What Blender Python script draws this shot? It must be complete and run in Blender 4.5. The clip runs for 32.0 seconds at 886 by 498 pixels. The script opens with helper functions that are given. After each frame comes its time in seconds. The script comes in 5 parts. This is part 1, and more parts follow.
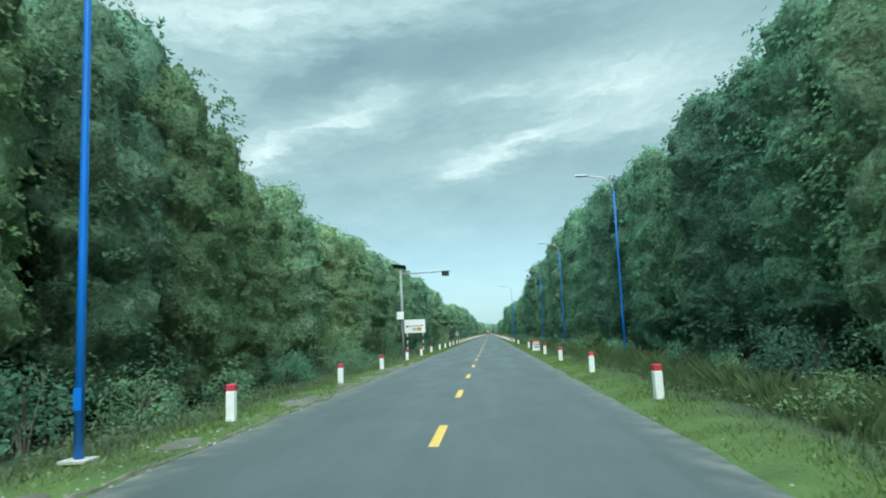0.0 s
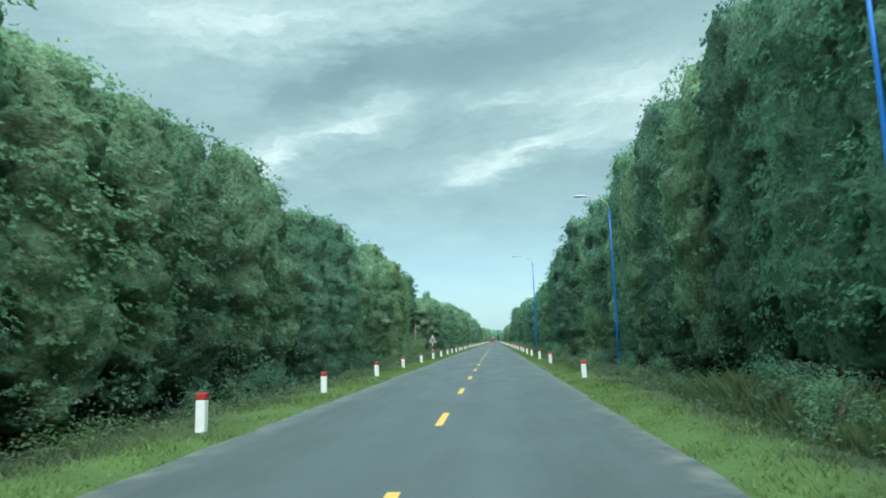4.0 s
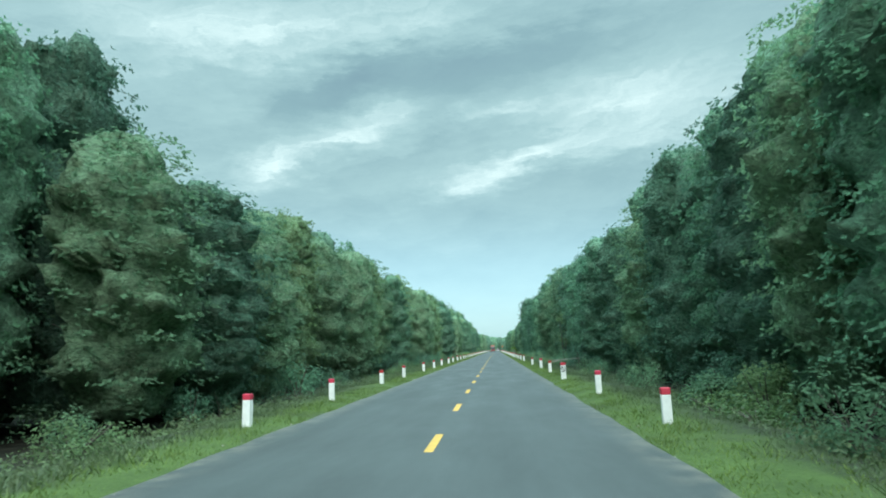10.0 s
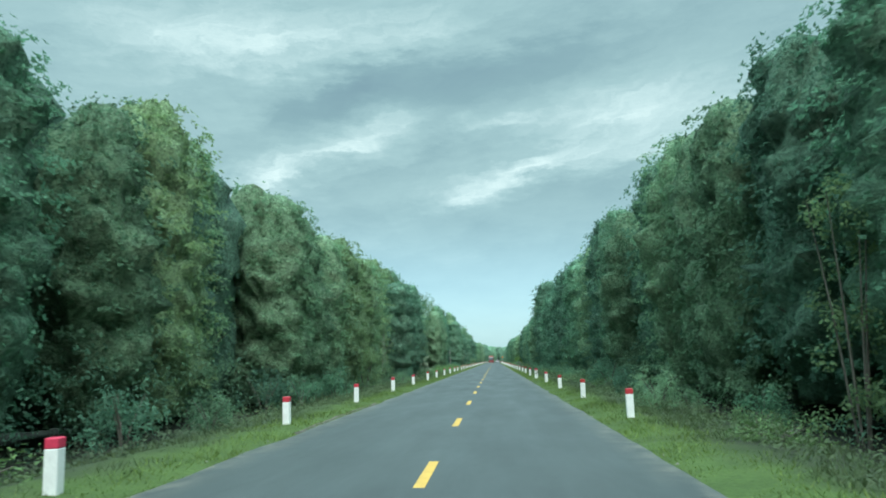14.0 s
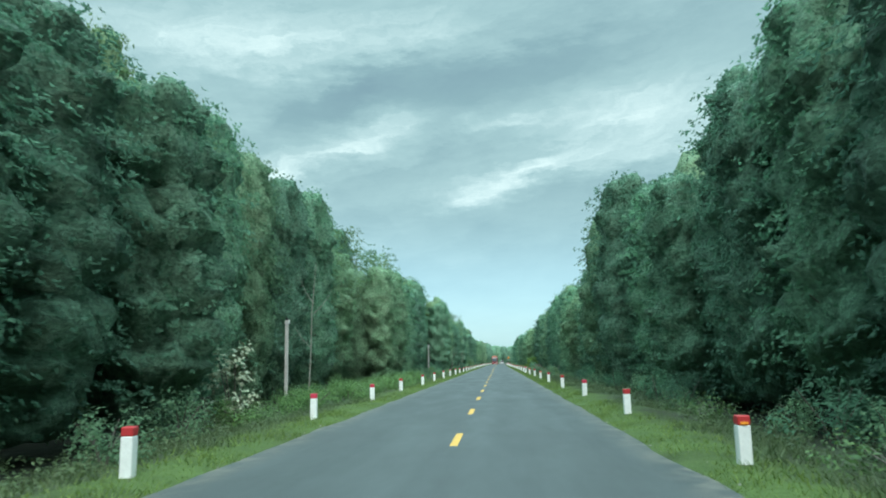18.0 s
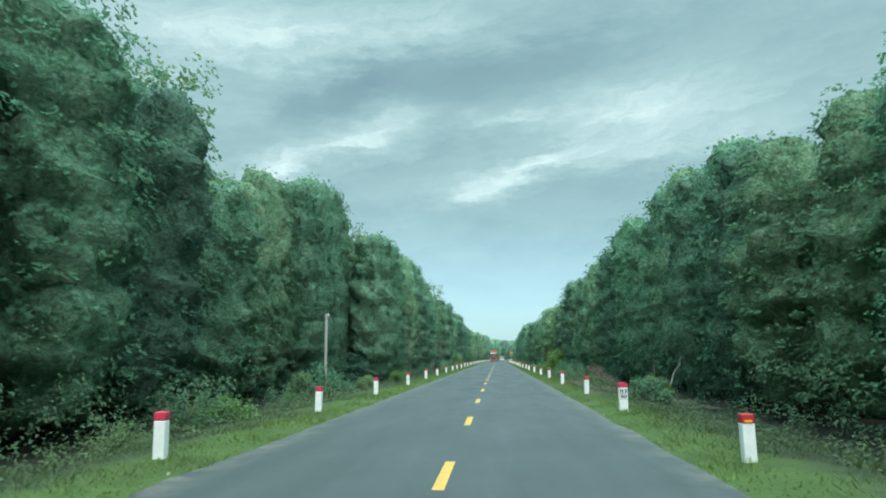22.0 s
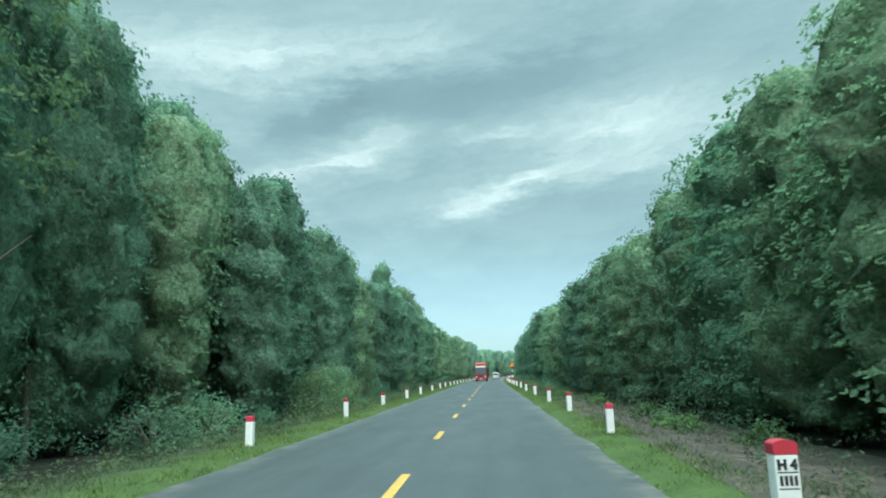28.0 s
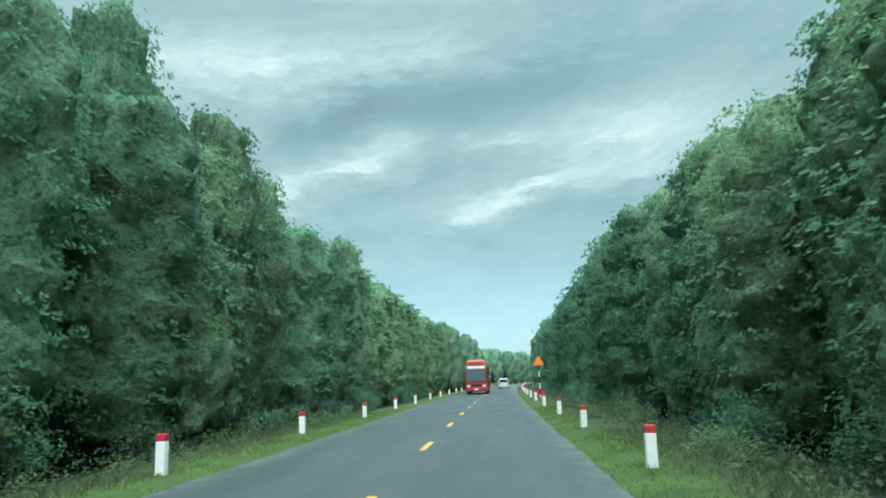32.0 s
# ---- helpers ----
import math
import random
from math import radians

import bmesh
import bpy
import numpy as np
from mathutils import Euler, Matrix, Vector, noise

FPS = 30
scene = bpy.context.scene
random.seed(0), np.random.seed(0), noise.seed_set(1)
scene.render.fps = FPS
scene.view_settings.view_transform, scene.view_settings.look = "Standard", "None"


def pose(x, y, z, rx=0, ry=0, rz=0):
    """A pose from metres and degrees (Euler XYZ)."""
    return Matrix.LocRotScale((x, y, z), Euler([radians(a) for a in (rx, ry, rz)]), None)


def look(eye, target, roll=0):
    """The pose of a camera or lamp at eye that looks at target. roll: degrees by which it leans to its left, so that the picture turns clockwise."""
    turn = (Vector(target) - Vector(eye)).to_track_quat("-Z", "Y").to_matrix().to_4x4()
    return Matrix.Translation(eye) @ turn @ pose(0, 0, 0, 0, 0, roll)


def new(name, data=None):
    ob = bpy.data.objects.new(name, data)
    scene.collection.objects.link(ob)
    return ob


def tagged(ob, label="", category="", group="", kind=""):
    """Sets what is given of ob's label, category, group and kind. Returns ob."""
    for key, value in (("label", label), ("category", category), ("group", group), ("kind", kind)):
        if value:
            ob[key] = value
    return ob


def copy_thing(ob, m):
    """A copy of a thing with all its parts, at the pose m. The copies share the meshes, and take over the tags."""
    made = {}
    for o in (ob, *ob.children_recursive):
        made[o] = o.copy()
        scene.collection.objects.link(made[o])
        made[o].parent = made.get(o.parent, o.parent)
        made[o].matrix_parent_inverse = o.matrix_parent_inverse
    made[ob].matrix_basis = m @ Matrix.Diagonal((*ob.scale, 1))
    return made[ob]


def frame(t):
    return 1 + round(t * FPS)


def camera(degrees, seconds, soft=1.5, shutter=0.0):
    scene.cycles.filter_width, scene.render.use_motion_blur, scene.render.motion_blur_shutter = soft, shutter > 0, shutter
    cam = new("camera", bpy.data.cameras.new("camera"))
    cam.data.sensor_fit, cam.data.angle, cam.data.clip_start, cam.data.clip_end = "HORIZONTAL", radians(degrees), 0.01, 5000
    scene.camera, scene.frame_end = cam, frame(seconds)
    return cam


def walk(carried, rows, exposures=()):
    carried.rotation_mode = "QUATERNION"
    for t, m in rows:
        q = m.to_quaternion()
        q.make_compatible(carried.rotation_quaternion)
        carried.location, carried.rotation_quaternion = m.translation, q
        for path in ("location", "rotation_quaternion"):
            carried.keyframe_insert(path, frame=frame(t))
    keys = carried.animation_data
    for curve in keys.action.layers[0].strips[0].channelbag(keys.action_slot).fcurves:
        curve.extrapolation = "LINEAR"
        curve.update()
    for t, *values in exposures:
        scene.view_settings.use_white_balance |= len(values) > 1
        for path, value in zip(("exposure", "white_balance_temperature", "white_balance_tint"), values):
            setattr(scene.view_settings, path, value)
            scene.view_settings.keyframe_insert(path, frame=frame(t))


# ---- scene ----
cam = camera(65.0, 32.0, soft=1.85, shutter=0.08)
PATH = [
    (0, (0.882, 0.00, 1.57, 97.07, 2.47, 3.81)),
    (0.5, (0.940, 7.38, 1.57, 97.74, 2.25, 3.54)),
    (1, (0.998, 14.79, 1.57, 97.13, 1.96, 3.31)),
    (1.5, (1.093, 22.27, 1.57, 97.53, 1.81, 3.56)),
    (2, (1.189, 29.82, 1.57, 97.23, 1.87, 3.80)),
    (2.5, (1.191, 37.46, 1.57, 97.63, 2.09, 4.11)),
    (3, (1.193, 45.16, 1.57, 97.45, 2.13, 4.22)),
    (3.5, (1.167, 52.94, 1.57, 97.47, 2.11, 4.24)),
    (5.5, (1.117, 84.61, 1.57, 98.12, 1.09, 4.14)),
    (6, (1.096, 92.63, 1.57, 98.10, 1.78, 4.31)),
    (6.5, (1.025, 100.66, 1.57, 98.48, 0.72, 4.24)),
    (7, (0.953, 108.68, 1.57, 98.46, 1.37, 4.32)),
    (7.5, (0.945, 116.66, 1.57, 98.02, 1.09, 4.44)),
    (8, (0.936, 124.60, 1.57, 97.58, 1.49, 4.48)),
    (8.5, (0.977, 132.43, 1.57, 97.50, 1.68, 4.55)),
    (9, (1.018, 140.10, 1.57, 97.50, 2.02, 4.22)),
    (9.5, (1.074, 147.65, 1.57, 98.19, 2.11, 4.30)),
    (10, (1.130, 155.10, 1.57, 98.33, 1.97, 4.28)),
    (10.5, (1.161, 162.65, 1.57, 98.70, 1.33, 4.21)),
    (11, (1.192, 170.49, 1.57, 98.20, 2.17, 4.57)),
    (11.5, (1.115, 178.52, 1.57, 97.86, 1.22, 4.34)),
    (12, (1.039, 186.68, 1.57, 97.53, 1.89, 4.51)),
    (12.5, (1.029, 194.92, 1.57, 97.63, 1.38, 4.38)),
    (13, (1.019, 203.18, 1.57, 99.69, 1.22, 4.20)),
    (13.5, (1.015, 211.46, 1.57, 99.99, 0.52, 4.15)),
    (14, (1.011, 219.75, 1.57, 99.17, 1.41, 4.17)),
    (14.5, (1.010, 228.05, 1.57, 98.61, 1.74, 4.13)),
    (16.5, (0.992, 261.42, 1.57, 98.49, 1.01, 4.25)),
    (17, (0.974, 269.76, 1.57, 98.62, 0.97, 4.38)),
    (17.5, (0.940, 278.09, 1.57, 98.95, 0.85, 4.45)),
    (18, (0.906, 286.42, 1.57, 99.27, 1.34, 4.48)),
    (18.5, (0.931, 294.77, 1.57, 99.67, 1.42, 4.49)),
    (19, (0.955, 303.20, 1.57, 99.77, 1.41, 4.55)),
    (19.5, (0.933, 311.69, 1.57, 99.82, 1.57, 4.48)),
    (20, (0.911, 320.24, 1.57, 99.12, 1.89, 4.69)),
    (20.5, (0.883, 328.82, 1.57, 99.51, 1.89, 4.64)),
    (21, (0.855, 337.40, 1.57, 99.47, 1.41, 4.67)),
    (21.5, (0.801, 345.99, 1.57, 98.93, 0.77, 4.41)),
    (22, (0.747, 354.59, 1.57, 98.88, 0.42, 4.43)),
    (22.5, (0.829, 363.24, 1.57, 94.39, 1.34, 4.82)),
    (23, (0.911, 371.95, 1.57, 97.41, 2.15, 4.84)),
    (23.5, (0.903, 380.72, 1.57, 98.65, 1.80, 4.54)),
    (24, (0.895, 389.53, 1.57, 98.77, 1.95, 4.61)),
    (24.5, (0.941, 398.37, 1.57, 98.32, 1.66, 4.29)),
    (26.5, (1.189, 433.69, 1.57, 98.21, 1.95, 4.76)),
    (27, (1.299, 442.46, 1.57, 99.24, 2.75, 4.63)),
    (27.5, (1.373, 451.17, 1.57, 99.45, 2.39, 4.04)),
    (28, (1.448, 459.81, 1.57, 100.28, 1.85, 3.89)),
    (28.5, (1.628, 468.40, 1.57, 100.24, 2.37, 3.83)),
    (29, (1.808, 476.99, 1.57, 101.10, 2.25, 4.01)),
    (29.5, (1.834, 485.60, 1.57, 100.75, 2.32, 3.76)),
    (30, (1.861, 494.24, 1.57, 100.80, 2.54, 3.96)),
    (30.5, (1.840, 502.90, 1.57, 101.70, 3.00, 3.91)),
    (31, (1.819, 511.57, 1.57, 101.32, 2.79, 3.83)),
    (31.5, (1.842, 520.24, 1.57, 100.89, 2.02, 4.03)),
    (32, (1.866, 528.91, 1.57, 100.80, 1.86, 4.50)),
]
walk(cam, [(t, pose(*row)) for t, row in PATH], [(0, 0.28, 5990, 5), (3, 0.27, 5990, 5), (9, 0.33, 5990, 5), (12, 0.3, 5990, 5), (13, 0.2, 5990, 5), (14, 0.24, 5990, 5), (18, 0.29, 5990, 5), (22, 0.24, 5990, 5), (24, 0.3, 5990, 5), (32, 0.28, 5990, 5)])

# ---- light ----
def cx(y):
    """Sideways place of the road's centre line at y: straight, then a gentle bend, then a sharper one."""
    return max(y - 560, 0) ** 2 / 6000 + max(y - 730, 0) ** 2 / 600


def heading(y):
    return -math.atan(2 * max(y - 560, 0) / 6000 + 2 * max(y - 730, 0) / 600)


world = bpy.data.worlds.new("overcast_sky")
scene.world = world
world.use_nodes = True


def sky(w):
    nt = w.node_tree
    nodes, links = nt.nodes, nt.links
    back = nodes["Background"]

    def put(kind, *ins, **settings):
        n = nodes.new("ShaderNode" + kind)
        for key, value in settings.items():
            setattr(n, key, value)
        for i, v in enumerate(ins):
            if v is None:
                continue
            if isinstance(v, bpy.types.NodeSocket):
                links.new(v, n.inputs[i])
            else:
                n.inputs[i].default_value = v
        return n

    def m(op, *ins):
        return put("Math", *ins, operation=op).outputs[0]

    way = put("TexCoord").outputs["Generated"]
    sep = put("SeparateXYZ", way).outputs
    az = m("MULTIPLY", m("ARCTAN2", sep[0], sep[1]), 57.2958)
    el = m("MULTIPLY", m("ARCSINE", sep[2]), 57.2958)
    # wisps at three sizes, and a wavy offset, so that no streak has a clean outline
    flat = put("CombineXYZ", az, m("MULTIPLY", el, 3.2), 0.0).outputs[0]
    turn = put("Mapping", flat, (0, 0, 0), (0, 0, radians(-14)), (1, 1, 1)).outputs[0]
    big = put("TexNoise", turn, None, 0.055, 6.0, 0.6).outputs[0]
    fine = put("TexNoise", turn, None, 0.21, 9.0, 0.66).outputs[0]
    wob = put("TexNoise", put("CombineXYZ", az, m("MULTIPLY", el, 1.5), 31.0).outputs[0], None, 0.2, 6.0, 0.6).outputs[0]
    az2 = m("ADD", az, m("MULTIPLY", m("SUBTRACT", wob, 0.5), 9.0))
    el2 = m("ADD", el, m("MULTIPLY", m("SUBTRACT", fine, 0.5), 4.0))

    # feathers drawn out along the wind, which break up the streaks
    drift = put("Mapping", put("CombineXYZ", az2, m("MULTIPLY", el2, 1.0), 7.0).outputs[0], (0, 0, 0), (0, 0, radians(-13)), (1, 1, 1)).outputs[0]
    feather = put("TexNoise", put("Mapping", drift, (0, 0, 0), (0, 0, 0), (0.17, 0.95, 1)).outputs[0], None, 1.0, 8.0, 0.68).outputs[0]
    plume = m("MULTIPLY", m("SUBTRACT", feather, 0.14), 2.2)

    def streak(a, e, long, thick, tilt, amount):
        """A cloud streak round the direction (a, e), in degrees."""
        c, s = math.cos(radians(tilt)), math.sin(radians(tilt))
        da, de = m("SUBTRACT", az2, a), m("SUBTRACT", el2, e)
        u = m("DIVIDE", m("ADD", m("MULTIPLY", da, c), m("MULTIPLY", de, s)), long)
        v = m("DIVIDE", m("SUBTRACT", m("MULTIPLY", de, c), m("MULTIPLY", da, s)), thick)
        r = m("ADD", m("MULTIPLY", u, u), m("MULTIPLY", v, v))
        return m("MULTIPLY", m("EXPONENT", m("MULTIPLY", r, -1.0)), amount)

    total = m("ADD", m("MULTIPLY", m("SUBTRACT", big, 0.5), 0.36), m("MULTIPLY", m("SUBTRACT", fine, 0.5), 0.22))
    bright = dim = 0.0
    for row in STREAKS:
        if row[-1] > 0:
            bright = m("ADD", bright, streak(*row))
        else:
            dim = m("ADD", dim, streak(*row))
    total = m("ADD", m("ADD", total, m("MULTIPLY", bright, plume)), dim)
    total = m("ADD", m("ADD", total, m("MULTIPLY", m("SUBTRACT", feather, 0.5), 0.16)), 0.46)
    ramp = put("ValToRGB", total)
    e = ramp.color_ramp.elements
    e[0].position, e[0].color = 0.0, (0.20, 0.305, 0.345, 1)
    e[1].position, e[1].color = 1.0, (0.70, 0.83, 0.79, 1)
    for p, col in ((0.3, (0.255, 0.385, 0.405, 1)), (0.5, (0.36, 0.51, 0.51, 1)), (0.75, (0.525, 0.67, 0.653, 1))):
        n = e.new(p)
        n.color = col
    # clear air low over the road, and the brighter dome overhead
    air = put("TexSky", sky_type="NISHITA", sun_disc=False, sun_elevation=radians(49), sun_rotation=radians(169)).outputs[0]
    low = m("MULTIPLY", m("EXPONENT", m("MULTIPLY", m("POWER", m("DIVIDE", m("SUBTRACT", el, 3.0), 6.0), 2.0), -1.0)), 0.55)
    blue = put("MixRGB", 0.07, (0.30, 0.525, 0.56, 1), air).outputs[0]
    col = put("MixRGB", low, ramp.outputs[0], blue).outputs[0]
    dome = m("ADD", 1.0, m("MULTIPLY", m("MAXIMUM", m("SUBTRACT", sep[2], 0.5), 0.0), DOME))
    links.new(put("MixRGB", 1.0, col, put("CombineXYZ", dome, dome, dome).outputs[0], blend_type="MULTIPLY").outputs[0], back.inputs[0])
    back.inputs[1].default_value = 1.0


DOME = 10.0
STREAKS = [
    (2.4, 15.1, 5.8, 0.9, 12.0, 0.50), (-1.8, 13.3, 2.6, 0.8, 8.0, 0.32), (-11.5, 18.0, 4.8, 1.1, 24.0, 0.44), (-18.5, 15.4, 2.8, 1.4, 20.0, 0.50),
    (1.4, 19.5, 2.6, 0.5, 2.0, 0.30), (12.5, 19.4, 8.0, 1.9, 5.0, 0.42), (15.0, 16.6, 8.0, 1.2, 4.0, 0.24), (-21.5, 25.2, 9.5, 2.2, 4.0, 0.43),
    (0.7, 23.2, 13.0, 1.9, 6.0, -0.26), (-12.5, 21.3, 6.0, 1.3, 24.0, -0.24), (11.5, 13.8, 8.0, 1.4, 4.0, -0.11), (-5.0, 16.6, 5.0, 0.9, 18.0, -0.11),
    (12.0, 27.5, 12.0, 2.0, 0.0, -0.07), (-7.0, 26.8, 6.0, 1.4, 8.0, 0.24),
]
sky(world)

sun = new("sun", bpy.data.lights.new("sun", "SUN"))
sun.data.energy, sun.data.angle, sun.data.color = 2.75, radians(45), (1.0, 0.97, 0.92)
sun.matrix_world = look((0, 0, 36), (-6, 30, 0))

# ---- materials ----


def material(name, base, rough=0.8, vary=0.25, scale=4.0, fine=40.0, bump=0.2, second=None, metal=0.0, random_tint=0.0, island=0.0, translucent=0.0, spec=0.5, bump_dist=0.02):
    mat = bpy.data.materials.new(name)
    mat.use_nodes = True
    nt = mat.node_tree
    nodes, links = nt.nodes, nt.links
    b = nodes["Principled BSDF"]
    b.inputs["Roughness"].default_value, b.inputs["Metallic"].default_value = rough, metal
    b.inputs["Specular IOR Level"].default_value = spec
    co = nodes.new("ShaderNodeTexCoord").outputs["Object"]
    noises = []
    for s in (scale, fine):
        n = nodes.new("ShaderNodeTexNoise")
        n.inputs["Scale"].default_value, n.inputs["Detail"].default_value = s, 5.0
        links.new(co, n.inputs["Vector"])
        noises.append(n.outputs[0])
    mix = nodes.new("ShaderNodeMath")
    mix.operation = "MULTIPLY_ADD"
    mix.inputs[1].default_value = 0.6
    links.new(noises[0], mix.inputs[0])
    half = nodes.new("ShaderNodeMath")
    half.operation = "MULTIPLY"
    half.inputs[1].default_value = 0.4
    links.new(noises[1], half.inputs[0])
    links.new(half.outputs[0], mix.inputs[2])
    ramp = nodes.new("ShaderNodeValToRGB")
    e = ramp.color_ramp.elements
    dark = tuple(c * (1 - vary) for c in base)
    light = second or tuple(min(1, c * (1 + vary)) for c in base)
    e[0].position, e[0].color, e[1].position, e[1].color = 0.32, (*dark, 1), 0.68, (*light, 1)
    links.new(mix.outputs[0], ramp.inputs[0])
    out = ramp.outputs[0]
    for amount, kind, socket in ((random_tint, "ShaderNodeObjectInfo", "Random"), (island, "ShaderNodeNewGeometry", "Random Per Island")):
        if amount:
            hsv = nodes.new("ShaderNodeHueSaturation")
            info = nodes.new(kind).outputs[socket]
            val = nodes.new("ShaderNodeMapRange")
            val.inputs["To Min"].default_value, val.inputs["To Max"].default_value = 1 - amount, 1 + amount
            links.new(info, val.inputs["Value"])
            hue = nodes.new("ShaderNodeMapRange")
            hue.inputs["To Min"].default_value, hue.inputs["To Max"].default_value = 0.5 + amount * 0.05, 0.5 - amount * 0.05
            links.new(info, hue.inputs["Value"])
            links.new(val.outputs[0], hsv.inputs["Value"])
            links.new(hue.outputs[0], hsv.inputs["Hue"])
            links.new(out, hsv.inputs["Color"])
            out = hsv.outputs[0]
    links.new(out, b.inputs["Base Color"])
    if bump:
        bp = nodes.new("ShaderNodeBump")
        bp.inputs["Strength"].default_value, bp.inputs["Distance"].default_value = bump, bump_dist
        links.new(noises[1], bp.inputs["Height"])
        links.new(bp.outputs[0], b.inputs["Normal"])
    if translucent:
        tr = nodes.new("ShaderNodeBsdfTranslucent")
        links.new(out, tr.inputs[0])
        mx = nodes.new("ShaderNodeMixShader")
        mx.inputs[0].default_value = translucent
        links.new(b.outputs[0], mx.inputs[1])
        links.new(tr.outputs[0], mx.inputs[2])
        links.new(mx.outputs[0], nodes["Material Output"].inputs[0])
    return mat




def asphalt():
    mat = bpy.data.materials.new("worn_asphalt")
    mat.use_nodes = True
    nt = mat.node_tree
    nodes, links = nt.nodes, nt.links
    b = nodes["Principled BSDF"]
    b.inputs["Specular IOR Level"].default_value = 0.55
    co = nodes.new("ShaderNodeTexCoord").outputs["Object"]

    def nz(scale, stretch=(1, 1, 1), detail=6, rough=0.6):
        mp = nodes.new("ShaderNodeMapping")
        mp.inputs["Scale"].default_value = stretch
        links.new(co, mp.inputs["Vector"])
        n = nodes.new("ShaderNodeTexNoise")
        n.inputs["Scale"].default_value, n.inputs["Detail"].default_value, n.inputs["Roughness"].default_value = scale, detail, rough
        links.new(mp.outputs[0], n.inputs["Vector"])
        return n.outputs[0]

    def ramp(src, p0, c0, p1, c1):
        r = nodes.new("ShaderNodeValToRGB")
        e = r.color_ramp.elements
        e[0].position, e[0].color, e[1].position, e[1].color = p0, (*c0, 1), p1, (*c1, 1)
        links.new(src, r.inputs[0])
        return r.outputs[0]

    def mix(kind, fac, a, c):
        n = nodes.new("ShaderNodeMixRGB")
        n.blend_type = kind
        for k, v in ((0, fac), (1, a), (2, c)):
            if isinstance(v, bpy.types.NodeSocket):
                links.new(v, n.inputs[k])
            else:
                n.inputs[k].default_value = v
        return n.outputs[0]

    tone = ramp(nz(1.3, (1, 0.035, 1)), 0.3, (0.0475, 0.0575, 0.0575), 0.7, (0.062, 0.074, 0.074))
    stain = ramp(nz(0.6, (1, 0.5, 1)), 0.35, (0.86, 0.86, 0.86), 0.65, (1.08, 1.08, 1.08))
    grit = ramp(nz(85.0, detail=3), 0.3, (0.70, 0.70, 0.70), 0.72, (1.3, 1.3, 1.3))
    col = mix("MULTIPLY", 1.0, mix("MULTIPLY", 1.0, tone, stain), grit)
    # sand and dust along both ragged edges
    sep = nodes.new("ShaderNodeSeparateXYZ")
    links.new(co, sep.inputs[0])
    ab = nodes.new("ShaderNodeMath")
    ab.operation = "ABSOLUTE"
    links.new(sep.outputs[0], ab.inputs[0])
    ed = nodes.new("ShaderNodeMapRange")
    ed.inputs["From Min"].default_value, ed.inputs["From Max"].default_value = 2.95, 3.75
    links.new(ab.outputs[0], ed.inputs["Value"])
    dust = nodes.new("ShaderNodeMath")
    dust.operation = "MULTIPLY"
    links.new(ed.outputs[0], dust.inputs[0])
    links.new(ramp(nz(1.7), 0.42, (0, 0, 0), 0.66, (1, 1, 1)), dust.inputs[1])
    col = mix("MIX", dust.outputs[0], col, (0.20, 0.185, 0.15, 1))
    links.new(col, b.inputs["Base Color"])
    links.new(ramp(nz(0.9, (1, 0.2, 1)), 0.3, (0.5, 0.5, 0.5), 0.7, (0.7, 0.7, 0.7)), b.inputs["Roughness"])
    bp = nodes.new("ShaderNodeBump")
    bp.inputs["Strength"].default_value, bp.inputs["Distance"].default_value = 0.35, 0.006
    links.new(nz(85.0, detail=3), bp.inputs["Height"])
    links.new(bp.outputs[0], b.inputs["Normal"])
    return mat


ASPHALT = asphalt()
YELLOW = material("yellow_road_paint", (0.56, 0.34, 0.065), 0.7, 0.18, 3.0, 60.0, 0.2, random_tint=0.06, bump_dist=0.004)
WHITE = material("white_post_paint", (0.78, 0.79, 0.77), 0.6, 0.10, 6.0, 30.0, 0.15, random_tint=0.05, bump_dist=0.004)
RED = material("red_post_paint", (0.44, 0.028, 0.045), 0.55, 0.18, 8.0, 40.0, 0.15, random_tint=0.18, bump_dist=0.004)
ORANGE = material("orange_reflector", (0.85, 0.30, 0.03), 0.35, 0.1, 20.0, 90.0, 0.1)
BLACK = material("black_lettering", (0.02, 0.02, 0.022), 0.6, 0.2)
BLUE = material("blue_pole_paint", (0.012, 0.17, 0.62), 0.4, 0.12, 2.0, 30.0, 0.05)
STEEL = material("galvanised_steel", (0.42, 0.44, 0.45), 0.45, 0.15, 3.0, 40.0, 0.08, metal=0.7)
CONCRETE = material("weathered_concrete", (0.40, 0.39, 0.36), 0.9, 0.22, 3.0, 40.0, 0.3)
DARK = material("dark_plastic", (0.02, 0.022, 0.025), 0.4, 0.2)
BARK = material("grey_bark", (0.12, 0.11, 0.09), 0.9, 0.35, 5.0, 40.0, 0.6)
PALE = material("pale_grey_bark", (0.27, 0.265, 0.225), 0.9, 0.25, 5.0, 40.0, 0.4)
LEAF_A = material("broad_leaf", (0.183, 0.310, 0.178), 0.55, 0.35, 0.45, 5.0, 0.0, island=0.10, random_tint=0.32, translucent=0.58, spec=0.12)
LEAF_B = material("dark_leaf", (0.140, 0.271, 0.173), 0.55, 0.35, 0.45, 5.0, 0.0, island=0.10, random_tint=0.32, translucent=0.58, spec=0.12)
LEAF_C = material("young_leaf", (0.106, 0.190, 0.062), 0.5, 0.3, 0.8, 6.0, 0.0, island=0.2, random_tint=0.18, translucent=0.35, spec=0.4)
LEAF_D = material("olive_leaf", (0.196, 0.295, 0.141), 0.55, 0.35, 0.45, 5.0, 0.0, island=0.10, random_tint=0.2, translucent=0.58, spec=0.12)
